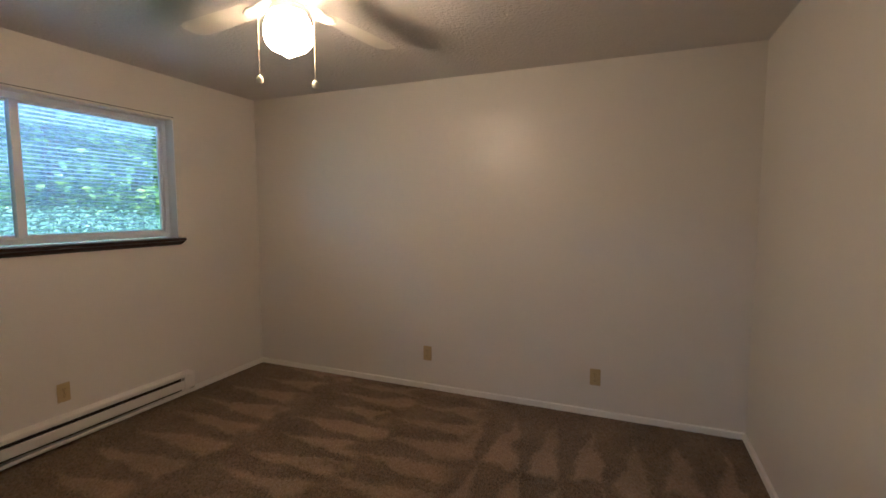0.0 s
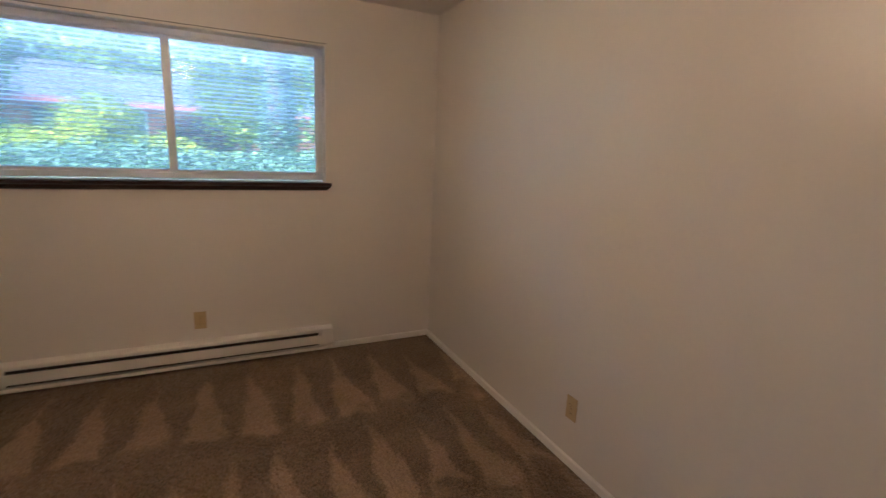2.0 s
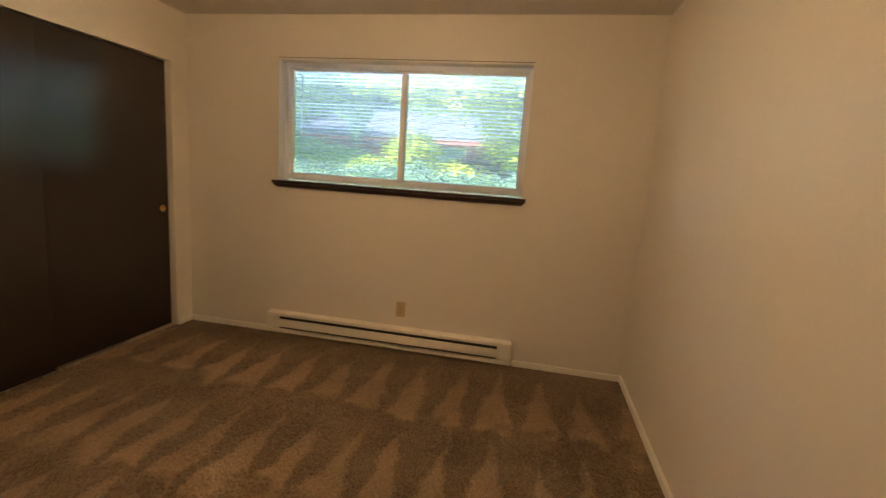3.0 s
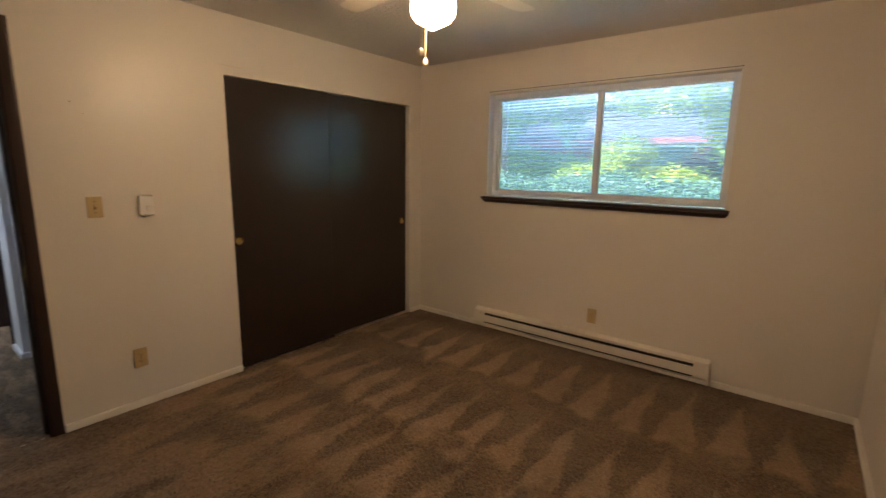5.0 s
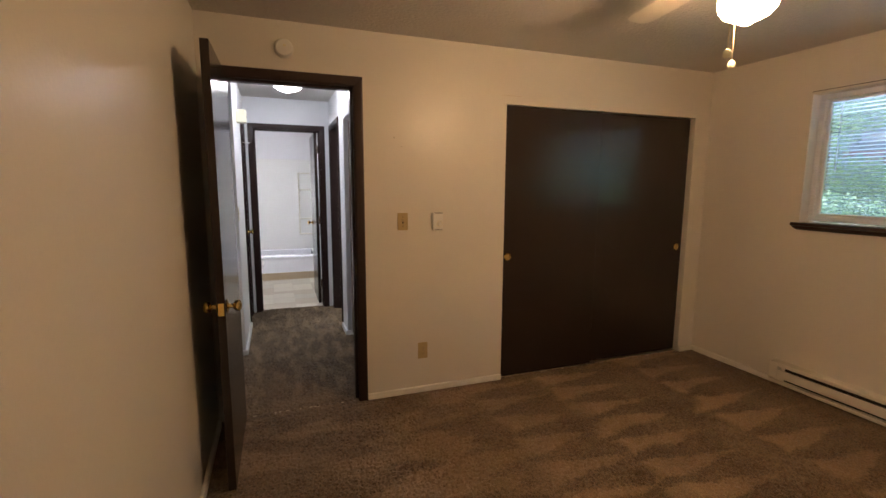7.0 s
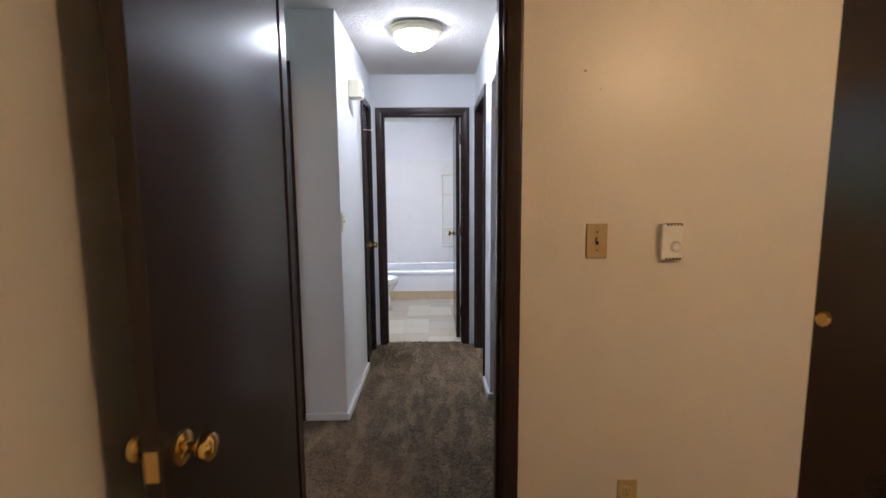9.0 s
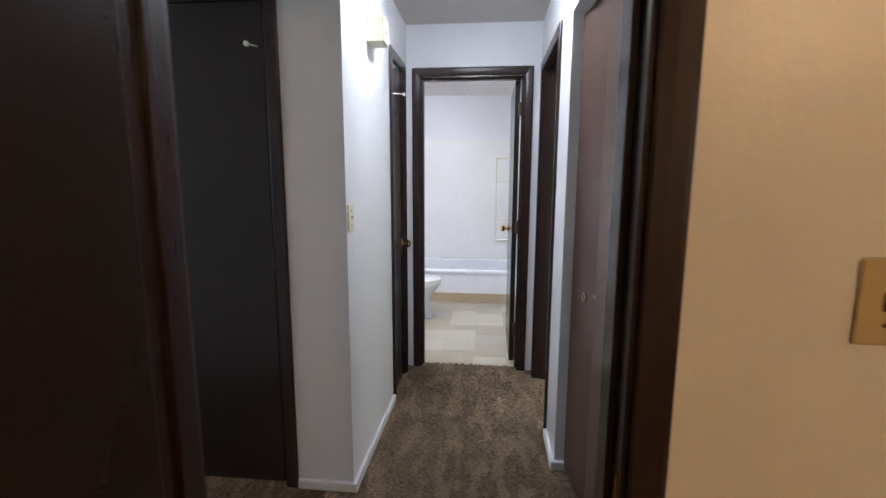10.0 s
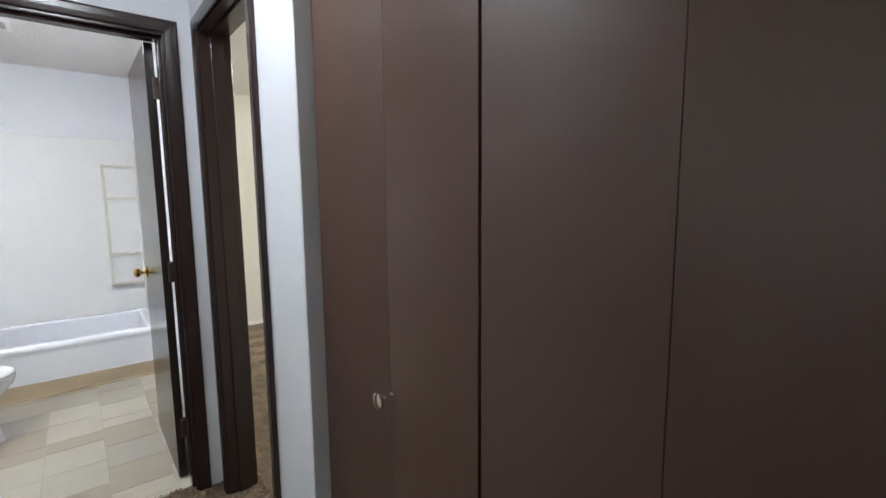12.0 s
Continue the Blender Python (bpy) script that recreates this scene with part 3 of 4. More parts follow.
for k in range(2):
    bf = thing("bifold_door", "brown flush bifold closet door pair with small round knob", "closet door", None, "bifold closet doors")
    for j in range(2):
        a, c = Vector(PANELS[2 * k + j]), Vector(PANELS[2 * k + j + 1])
        way = c - a
        bm = boxes((-0.032, 0.0, 0.0003 + 0.0035 * (j == 0), way.length - 0.0003 - 0.0035 * (j == 1), 0.02, 2.025), bevel=0.0009)
        bmesh.ops.transform(bm, matrix=pose(a.x, a.y, 0, 0, 0, math.degrees(math.atan2(-way.x, way.y))), verts=bm.verts)
        part("panel", bm, BIFOLD, bf)
    kx, ky = PANELS[2 * k + 1]
    part("knob", lathe([(0, 0), (0.010, 0), (0.0095, 0.003), (0.0055, 0.006), (0.005, 0.028), (0.009, 0.031), (0.0175, 0.034), (0.0195, 0.038), (0.0185, 0.043), (0.010, 0.046), (0.0, 0.0465)], 24,
                       m=Matrix.Translation((kx + 0.004, ky + (0.016, 0.034)[k], 0.915)) @ Matrix.Rotation(radians(90), 4, "Y")), STEEL, bf, "small nickel closet knob", True)
structure("closet_jamb_1", boxes((HW - 0.115, HW - 0.001, JAMB_Y, JAMB_Y + 0.005, 0, 2.04)), HALL_WALL, "painted return of the bifold closet", "jamb")
structure("closet_track", boxes((HW - 0.125, HW - 0.06, -0.572, 0.655, 2.027, 2.04)), STEEL, "metal track over the bifold doors", "track")
structure("closet_back", boxes((-0.72, HW - 0.115, 0.66, 0.7, 0, H)), HALL_WALL, "plain end wall of the hall closet", "wall")

# ---- window ----
win = thing("window_1", "white vinyl slider window with a dark wooden sill", "window", kind="structure")
FX0, FX1 = WX - 0.145, WX - 0.080
f = 0.036
ymid = 2.535
part("window_frame", boxes((FX0, FX1, WIN_Y0, WIN_Y0 + f, WIN_Z0 + 0.01, WIN_Z1 - 0.02), (FX0, FX1, WIN_Y1 - f, WIN_Y1, WIN_Z0 + 0.01, WIN_Z1 - 0.02),
                           (FX0, FX1, WIN_Y0 + f, WIN_Y1 - f, WIN_Z0 + 0.01, WIN_Z0 + 0.01 + f), (FX0, FX1, WIN_Y0 + f, WIN_Y1 - f, WIN_Z1 - 0.02 - f, WIN_Z1 - 0.02), bevel=0.003), VINYL, win)
part("window_frame", boxes((FX0 + 0.01, FX1 - 0.012, ymid - 0.022, ymid + 0.022, WIN_Z0 + 0.01 + f, WIN_Z1 - 0.02 - f), bevel=0.003), VINYL, win, "white meeting stile of the slider")
for a, c, dx in ((WIN_Y0 + f, ymid - 0.006, 0.018), (ymid + 0.006, WIN_Y1 - f, 0.04)):
    za, zc = WIN_Z0 + 0.01 + f, WIN_Z1 - 0.02 - f
    s = 0.016
    part("sash", boxes((FX0 + dx - 0.012, FX0 + dx + 0.012, a, a + s, za, zc), (FX0 + dx - 0.012, FX0 + dx + 0.012, c - s, c, za, zc),
                       (FX0 + dx - 0.012, FX0 + dx + 0.012, a + s, c - s, za, za + s), (FX0 + dx - 0.012, FX0 + dx + 0.012, a + s, c - s, zc - s, zc), bevel=0.002), VINYL, win)
    pane = part("pane", boxes((FX0 + dx - 0.002, FX0 + dx + 0.002, a + s, c - s, za + s, zc - s)), GLASS, win)
    pane.visible_shadow = False
# spans both panes, so that the whole view gets the painted haze
mesh = part("hazy_insect_screen", boxes((WX - 0.186, WX - 0.185, WIN_Y0 + f, WIN_Y1 - f, WIN_Z0 + 0.01 + f, WIN_Z1 - 0.02 - f)), HAZE_SCREEN, win, "fine insect screen that also veils the window in bluish haze")
mesh.visible_shadow = False
part("reveal", boxes((FX1, WX - 0.001, WIN_Y0, WIN_Y0 + 0.006, WIN_Z0, WIN_Z1 - 0.02), (FX1, WX - 0.001, WIN_Y1 - 0.006, WIN_Y1, WIN_Z0, WIN_Z1 - 0.02)), VINYL, win, "white painted window reveal")
part("head_trim", boxes((WX - 0.145, WX + 0.004, WIN_Y0, WIN_Y1, WIN_Z1 - 0.02, WIN_Z1 - 0.005), bevel=0.001), WALL, win, "cream painted window head with an open joint")
part("joint", boxes((WX - 0.03, WX + 0.002, WIN_Y0 - 0.004, WIN_Y1 + 0.004, WIN_Z1 - 0.005, WIN_Z1 - 0.001)), BLACK, win, "dark open joint over the window")
sill = bmesh.new()
prof = [(-0.05, 1.200), (0.038, 1.200), (0.046, 1.194), (0.046, 1.182), (0.036, 1.176), (0.026, 1.160), (0.014, 1.150), (0.0, 1.148), (-0.0, 1.17), (-0.05, 1.17)]
rows = []
for yy, cut in ((WIN_Y0 - 0.028, 1), (WIN_Y1 + 0.028, -1)):
    rows.append([sill.verts.new((WX + 0.0015 + px if px >= 0 else WX + px, yy + cut * (max(0.0, 1.18 - pz) * 0.8 + (0.04 if px < 0 else 0.0)), pz)) for px, pz in prof])
for i in range(len(prof)):
    j = (i + 1) % len(prof)
    sill.faces.new((rows[0][i], rows[0][j], rows[1][j], rows[1][i]))
sill.faces.new(rows[0]), sill.faces.new(rows[1][::-1])
bmesh.ops.recalc_face_normals(sill, faces=sill.faces)
part("window_sill", sill, DARK, win, "dark brown moulded window sill")

blind = thing("window_blind", "white horizontal slat blind behind the glass, slats open", "blind", pose(WX - 0.164, 0, 0))
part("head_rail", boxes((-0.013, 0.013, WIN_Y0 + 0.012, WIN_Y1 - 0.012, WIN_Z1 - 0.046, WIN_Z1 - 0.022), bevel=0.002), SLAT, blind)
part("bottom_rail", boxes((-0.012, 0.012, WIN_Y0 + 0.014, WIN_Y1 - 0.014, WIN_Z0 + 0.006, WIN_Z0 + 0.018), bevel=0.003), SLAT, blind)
bm = bmesh.new()
pts = [(-0.0125, -0.0012), (-0.006, 0.0008), (0.0, 0.0014), (0.006, 0.0008), (0.0125, -0.0012)]
low = [[bm.verts.new((x, y, z - d)) for y in (WIN_Y0 + 0.014, WIN_Y1 - 0.014) for d in (0,)] for x, z in pts]
for a, c in zip(low, low[1:]):
    bm.faces.new((a[0], c[0], c[1], a[1]))
bmesh.ops.solidify(bm, geom=bm.faces[:], thickness=0.0009)
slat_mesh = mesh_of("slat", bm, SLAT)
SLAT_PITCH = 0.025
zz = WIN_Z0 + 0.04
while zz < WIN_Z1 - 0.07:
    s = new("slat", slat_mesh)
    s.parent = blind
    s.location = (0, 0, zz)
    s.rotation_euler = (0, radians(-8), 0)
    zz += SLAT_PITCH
for yy in (WIN_Y0 + 0.16, ymid - 0.12, ymid + 0.16, WIN_Y1 - 0.16):
    part("ladder_cord", sweep([(0.0135, yy, WIN_Z0 + 0.012), (0.0135, yy, WIN_Z1 - 0.05)], 0.0008, 6), SLAT, blind)
part("tilt_wand", sweep([(0.0145, WIN_Y0 + 0.10, WIN_Z1 - 0.06), (0.0145, WIN_Y0 + 0.10, 1.55)], 0.003, 8), VINYL, blind, "clear plastic tilt wand")

# ---- baseboard heater ----
HY0, HY1 = 1.56, 3.462
heater = thing("baseboard_heater", "long white electric baseboard heater under the window", "heater", pose(WX, 0, 0))
part("back_plate", boxes((0.001, 0.012, HY0 + 0.004, HY1 - 0.004, 0.022, 0.180)), ENAMEL, heater)
bm = bmesh.new()
prof = [(0.002, 0.183), (0.058, 0.176), (0.062, 0.170), (0.062, 0.152), (0.058, 0.152), (0.056, 0.168), (0.002, 0.176)]
ends = [[bm.verts.new((px, yy, pz)) for px, pz in prof] for yy in (HY0 + 0.003, HY1 - 0.003)]
for i in range(len(prof)):
    j = (i + 1) % len(prof)
    bm.faces.new((ends[0][i], ends[0][j], ends[1][j], ends[1][i]))
bm.faces.new(ends[0]), bm.faces.new(ends[1][::-1])
bmesh.ops.recalc_face_normals(bm, faces=bm.faces)
part("top_cover", bm, ENAMEL, heater)
part("front_panel", boxes((0.052, 0.062, HY0 + 0.003, HY1 - 0.003, 0.066, 0.128), bevel=0.003), ENAMEL, heater)
part("bottom_lip", boxes((0.012, 0.060, HY0 + 0.003, HY1 - 0.003, 0.020, 0.030), (0.052, 0.062, HY0 + 0.003, HY1 - 0.003, 0.022, 0.044), bevel=0.002), ENAMEL, heater)
part("element", boxes((0.014, 0.044, HY0 + 0.1, HY1 - 0.1, 0.05, 0.145)), BLACK, heater, "dark finned heating element")
for a, c in ((HY0, HY0 + 0.055), (HY1 - 0.085, HY1)):
    part("end_cap", boxes((0.012, 0.064, a, c, 0.060, 0.174), bevel=0.003), ENAMEL, heater)
for a in (HY0, HY1 - 0.006):
    part("end_cap", boxes((0.012, 0.064, a, a + 0.006, 0.018, 0.060), bevel=0.001), ENAMEL, heater)


# ---- electrical fittings ----
def plate_on(name, m, kind_of, label, mat, group=""):
    """Local x across, z up, y out of the wall."""
    t = thing(name, label, "outlet" if kind_of == "outlet" else "switch", m, group)
    part("cover_plate", boxes((-0.035, 0.035, 0.0005, 0.006, -0.0575, 0.0575), bevel=0.003), mat, t)
    if kind_of == "outlet":
        for z in (-0.0195, 0.0195):
            r = part("receptacle", lathe([(0, 0.0085), (0.0155, 0.0085), (0.0165, 0.0075), (0.0165, 0.005)], 20, m=Matrix.Translation((0, 0, z)) @ Matrix.Rotation(radians(-90), 4, "X")), mat, t)
            part("slot", boxes((-0.0075, -0.0055, 0.0075, 0.0092, z - 0.002, z + 0.006), (0.0055, 0.0075, 0.0075, 0.0092, z - 0.002, z + 0.006), (-0.002, 0.002, 0.0075, 0.0092, z - 0.009, z - 0.005)), SCREW, t)
        part("screw", lathe([(0, 0.0075), (0.0028, 0.007), (0.0032, 0.005)], 12, m=Matrix.Rotation(radians(-90), 4, "X")), SCREW, t)
    else:
        part("toggle_slot", boxes((-0.0055, 0.0055, 0.0055, 0.0068, -0.012, 0.012)), SCREW if kind_of == "switch" else mat, t)
        part("toggle", boxes((-0.004, 0.004, 0.005, 0.016, 0.0005, 0.010), bevel=0.0015), mat, t)
        for z in (-0.03, 0.03):
            part("screw", lathe([(0, 0.0078), (0.003, 0.0072), (0.0036, 0.005)], 12, m=Matrix.Translation((0, 0, z)) @ Matrix.Rotation(radians(-90), 4, "X")), SCREW, t)
    return t


plate_on("wall_outlet", pose(-1.165, NY, 0.285, 0, 0, 180), "outlet", "ivory plastic duplex outlet low on the cream wall", IVORY, "bedroom outlets")
plate_on("wall_outlet", pose(0.09, NY, 0.27, 0, 0, 180), "outlet", "ivory plastic duplex outlet low on the cream wall", IVORY, "bedroom outlets")
plate_on("wall_outlet", pose(WX, 2.626, 0.313, 0, 0, -90), "outlet", "ivory plastic outlet above the baseboard heater", IVORY, "bedroom outlets")
plate_on("wall_outlet", pose(-0.326, SY, 0.302), "outlet", "ivory plastic duplex outlet below the switch", IVORY, "bedroom outlets")
plate_on("light_switch", pose(-0.188, SY, 1.205), "switch", "ivory plastic toggle switch beside the bedroom door", IVORY)
plate_on("light_switch", pose(HE, -0.375, 1.20, 0, 0, 90), "hall", "almond plastic toggle switch on the white hall wall", ALMOND)

thermo = thing("thermostat", "small white wall thermostat with a round dial", "thermostat", pose(-0.428, SY, 1.203))
part("housing", boxes((-0.036, 0.036, 0.001, 0.030, -0.058, 0.058), bevel=0.005), WHITE_PLASTIC, thermo)
part("dial", lathe([(0, 0.036), (0.013, 0.036), (0.0155, 0.034), (0.017, 0.0295)], 28, m=Matrix.Translation((-0.010, 0, -0.016)) @ Matrix.Rotation(radians(-90), 4, "X")), WHITE_PLASTIC, thermo, "", True)
part("dial_ring", lathe([(0.017, 0.0306), (0.021, 0.0306), (0.021, 0.029)], 28, m=Matrix.Translation((-0.010, 0, -0.016)) @ Matrix.Rotation(radians(-90), 4, "X")), ALMOND, thermo)
for k in range(5):
    for z in (0.0555, -0.0555):
        part("vent_slot", boxes((-0.028 + k * 0.011, -0.023 + k * 0.011, 0.012, 0.0304, z - 0.004, z + 0.004)), SCREW, thermo)

smoke = thing("smoke_alarm", "round white smoke alarm above the bedroom door", "smoke alarm", pose(0.512, SY, 2.221))
part("base", lathe([(0, 0), (0.052, 0), (0.052, 0.010), (0.048, 0.012)], 36, m=Matrix.Rotation(radians(-90), 4, "X") @ Matrix.Translation((0, 0, 0.0005))), WHITE_PLASTIC, smoke, "", True)
part("cover", lathe([(0.046, 0.012), (0.049, 0.014), (0.048, 0.030), (0.042, 0.036), (0.0, 0.038)], 36, m=Matrix.Rotation(radians(-90), 4, "X")), WHITE_PLASTIC, smoke, "", True)
part("test_button", boxes((-0.010, 0.006, 0.036, 0.0395, 0.004, 0.016), bevel=0.001), ALMOND, smoke)

chime = thing("door_chime", "almond plastic box chime high on the hall wall", "door chime", pose(HE, -0.74, 2.035, 0, 0, 90))
part("case", boxes((-0.055, 0.055, 0.0005, 0.075, -0.055, 0.055), bevel=0.004), ALMOND, chime)
part("cover", boxes((-0.052, 0.052, 0.0755, 0.083, -0.052, 0.052), bevel=0.003), ALMOND, chime)
part("sounder_hole", lathe([(0, 0.0845), (0.011, 0.0845), (0.012, 0.0825)], 18, m=Matrix.Rotation(radians(-90), 4, "X")), SCREW, chime)

for mx, mz, r in ((-0.135, 1.745, 0.004), (-0.185, 1.69, 0.0025)):
    part("nail_hole", lathe([(0, 0.0012), (r * 0.7, 0.0012), (r, 0.0004)], 10, m=Matrix.Translation((mx, SY, mz)) @ Matrix.Rotation(radians(-90), 4, "X")), NAIL_HOLE, bpy.data.objects["wall_south"], "small dark nail hole")
part("paint_scratch", boxes((-1.06, -0.90, SY + 0.0003, SY + 0.001, 2.061, 2.0625)), TAN, bpy.data.objects["wall_south"], "thin scratch in the wall paint")

# ---- ceiling fan ----
FAN = (-0.99, 2.52)
fan = thing("ceiling_fan", "white four-blade ceiling fan with a lit glass globe", "ceiling fan", pose(FAN[0], FAN[1], 0))
part("motor_housing", lathe([(0, H - 0.001), (0.105, H - 0.001), (0.112, H - 0.02), (0.112, H - 0.06), (0.128, H - 0.066), (0.130, H - 0.115), (0.118, H - 0.128), (0.06, H - 0.136), (0.0, H - 0.136)], 40), FAN_WHITE, fan, "", True)
part("switch_cup", lathe([(0.0, 2.243), (0.062, 2.243), (0.066, 2.235), (0.062, 2.200), (0.072, 2.190), (0.072, 2.172), (0.0, 2.172)], 36), FAN_WHITE, fan, "", True)
part("globe", lathe([(0.0, 2.178), (0.060, 2.178), (0.063, 2.168), (0.080, 2.154), (0.091, 2.126), (0.094, 2.090), (0.089, 2.062), (0.072, 2.041), (0.045, 2.027), (0.028, 2.021), (0.017, 2.012), (0.007, 2.008), (0.0, 2.007)], 40), FAN_GLASS, fan, "glowing white glass globe", True)
for k in range(4):
    az = Matrix.Rotation(radians(172 + 90 * k), 4, "Z")
    bm = bmesh.new()
    for row in ((0.19, 0.040), (0.22, 0.050), (0.45, 0.062), (0.60, 0.062), (0.638, 0.052), (0.655, 0.03)):
        bm.verts.new((row[0], -row[1], 2.232 - 0.10 * row[1])), bm.verts.new((row[0], row[1], 2.232 + 0.10 * row[1]))
    vs = list(bm.verts)
    for i in range(0, len(vs) - 2, 2):
        bm.faces.new((vs[i], vs[i + 2], vs[i + 3], vs[i + 1]))
    bmesh.ops.solidify(bm, geom=bm.faces[:], thickness=0.006)
    bmesh.ops.transform(bm, matrix=az, verts=bm.verts)
    part("blade", bm, FAN_WHITE, fan)
    for yo in (-0.022, 0.0, 0.022):
        pts = [(0.10, yo * 0.3, 2.246), (0.14, yo * 0.6, 2.238), (0.17, yo, 2.222), (0.205, yo * 1.3, 2.222), (0.245, yo * 0.5, 2.222)]
        part("blade_iron", sweep([az @ Vector(p) for p in pts], 0.0085, 10), FAN_WHITE, fan, "white scrolled blade bracket", True)
for ang, rad, zb in ((12, 0.108, 1.897), (236, 0.113, 1.904)):
    c, d = math.cos(radians(ang)), math.sin(radians(ang))
    part("pull_chain", sweep([(0.066 * c, 0.066 * d, 2.205), (0.095 * c, 0.095 * d, 2.185), (rad * c, rad * d, 2.14), (rad * c, rad * d, zb)], 0.0016, 8), CHAIN, fan, "thin brass pull chain")
    part("pull_knob", lathe([(0, 0.016), (0.007, 0.014), (0.0125, 0.006), (0.0135, -0.004), (0.0105, -0.012), (0.004, -0.015), (0, -0.0155)], 18, m=Matrix.Translation((rad * c, rad * d, zb))), ALMOND, fan, "round wooden pull knob", True)

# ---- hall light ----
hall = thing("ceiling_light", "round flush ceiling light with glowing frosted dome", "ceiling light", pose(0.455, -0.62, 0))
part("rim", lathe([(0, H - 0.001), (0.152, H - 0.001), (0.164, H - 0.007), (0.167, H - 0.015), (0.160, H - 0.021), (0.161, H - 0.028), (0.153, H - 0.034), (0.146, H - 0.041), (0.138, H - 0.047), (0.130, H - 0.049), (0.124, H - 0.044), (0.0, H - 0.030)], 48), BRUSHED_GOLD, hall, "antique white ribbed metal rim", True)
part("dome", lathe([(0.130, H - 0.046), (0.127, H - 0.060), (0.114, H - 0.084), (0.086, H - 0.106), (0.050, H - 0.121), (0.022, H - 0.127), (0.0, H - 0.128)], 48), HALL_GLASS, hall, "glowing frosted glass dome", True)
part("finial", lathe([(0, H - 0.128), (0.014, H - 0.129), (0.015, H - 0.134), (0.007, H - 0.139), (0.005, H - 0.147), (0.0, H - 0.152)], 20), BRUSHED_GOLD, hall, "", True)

# ---- bathroom ----
bath_light = thing("bath_ceiling_light", "square flush bathroom light with white diffuser", "ceiling light", pose(1.1, -2.45, 0))
part("frame", boxes((-0.15, 0.15, -0.15, 0.15, H - 0.02, H - 0.001), bevel=0.003), WHITE_PLASTIC, bath_light)
part("diffuser", boxes((-0.13, 0.13, -0.13, 0.13, H - 0.06, H - 0.021), bevel=0.01), glowing("lit_bath_diffuser", (0.95, 0.97, 1.0), BATH_GLOW), bath_light)
vent = thing("ceiling_vent", "white slotted exhaust vent in the bathroom ceiling", "vent", pose(0.75, -3.225, 0))
part("vent_frame", boxes((-0.11, 0.11, -0.10, -0.075, H - 0.007, H - 0.001), (-0.11, 0.11, 0.075, 0.10, H - 0.007, H - 0.001), (-0.11, -0.085, -0.075, 0.075, H - 0.007, H - 0.001), (0.085, 0.11, -0.075, 0.075, H - 0.007, H - 0.001)), WHITE_PLASTIC, vent)
part("backing", boxes((-0.085, 0.085, -0.075, 0.075, H - 0.003, H - 0.001)), SCREW, vent)
for k in range(4):
    part("slat", boxes((-0.085, 0.085, -0.058 + k * 0.036, -0.049 + k * 0.036, H - 0.006, H - 0.004)), WHITE_PLASTIC, vent)
tub = thing("bathtub", "white built-in bathtub with a plain apron", "bathtub", pose(0, 0, 0))
TY = -3.51
bm = bmesh.new()
prof = [(-0.095, 0.30), (-0.088, 0.352), (-0.078, 0.366), (-0.060, 0.372), (-0.018, 0.372), (0.0, 0.369), (0.010, 0.361), (0.014, 0.348), (0.012, 0.334), (0.005, 0.322), (0.001, 0.308), (0.0, 0.29), (-0.004, 0.108), (-0.030, 0.108), (-0.040, 0.30)]
ends = [[bm.verts.new((xx, TY + py, pz)) for py, pz in prof] for xx in (HW + 0.002, 1.598)]
for i in range(len(prof)):
    j = (i + 1) % len(prof)
    bm.faces.new((ends[0][i], ends[0][j], ends[1][j], ends[1][i]))
bm.faces.new(ends[0]), bm.faces.new(ends[1][::-1])
bmesh.ops.recalc_face_normals(bm, faces=bm.faces)
part("apron", bm, TUB, tub, "", True)
part("rim", boxes((HW + 0.002, 1.598, -4.266, -4.20, 0.125, 0.372), (HW + 0.002, 0.07, -4.20, TY - 0.09, 0.125, 0.372), (1.50, 1.598, -4.20, TY - 0.09, 0.125, 0.372), bevel=0.012), TUB, tub)
part("basin", boxes((HW + 0.03, 1.58, -4.25, TY - 0.04, 0.09, 0.12), bevel=0.005), TUB, tub)
structure("trim", boxes((HW, 1.6, TY - 0.05, TY - 0.004, 0.0, 0.106), (HW, 1.6, TY - 0.004, TY + 0.008, 0.0, 0.012)), TAN, "tan vinyl strip along the foot of the bathtub", "trim")
sur = thing("tub_surround", "white moulded tub surround with corner shelf ladder", "tub surround")
part("back_panel", boxes((HW + 0.004, 1.596, -4.268, -4.245, 0.374, 1.85), bevel=0.004), SURROUND, sur)
part("side_panel", boxes((HW + 0.002, HW + 0.012, -4.244, TY, 0.374, 1.85)), SURROUND, sur)
part("shelf_rail", boxes((0.220, 0.240, -4.245, -4.226, 0.624, 1.64), bevel=0.006), SHELF, sur, "cream moulded shelf upright")
for z in (0.612, 0.87, 1.345, 1.617):
    part("shelf", boxes((0.012, 0.243, -4.244, -4.20, z, z + 0.018), bevel=0.006), SHELF, sur, "cream moulded corner shelf")

toilet = thing("toilet", "white china toilet with closed lid beside the tub", "toilet", pose(0.782, -2.93, 0) @ Matrix.Diagonal((1, 1, 0.92, 1)))


def oval(bm, z, x0, x1, half, steps=28):
    return [bm.verts.new(((x0 + x1) / 2 - (x1 - x0) / 2 * math.cos(2 * math.pi * k / steps), half * math.sin(2 * math.pi * k / steps), z)) for k in range(steps)]


def loft(rows):
    bm = bmesh.new()
    rings = [oval(bm, *r) for r in rows]
    for a, c in zip(rings, rings[1:]):
        for k in range(len(a)):
            j = (k + 1) % len(a)
            bm.faces.new((a[k], a[j], c[j], c[k]))
    bm.faces.new(rings[0][::-1]), bm.faces.new(rings[-1])
    return bm


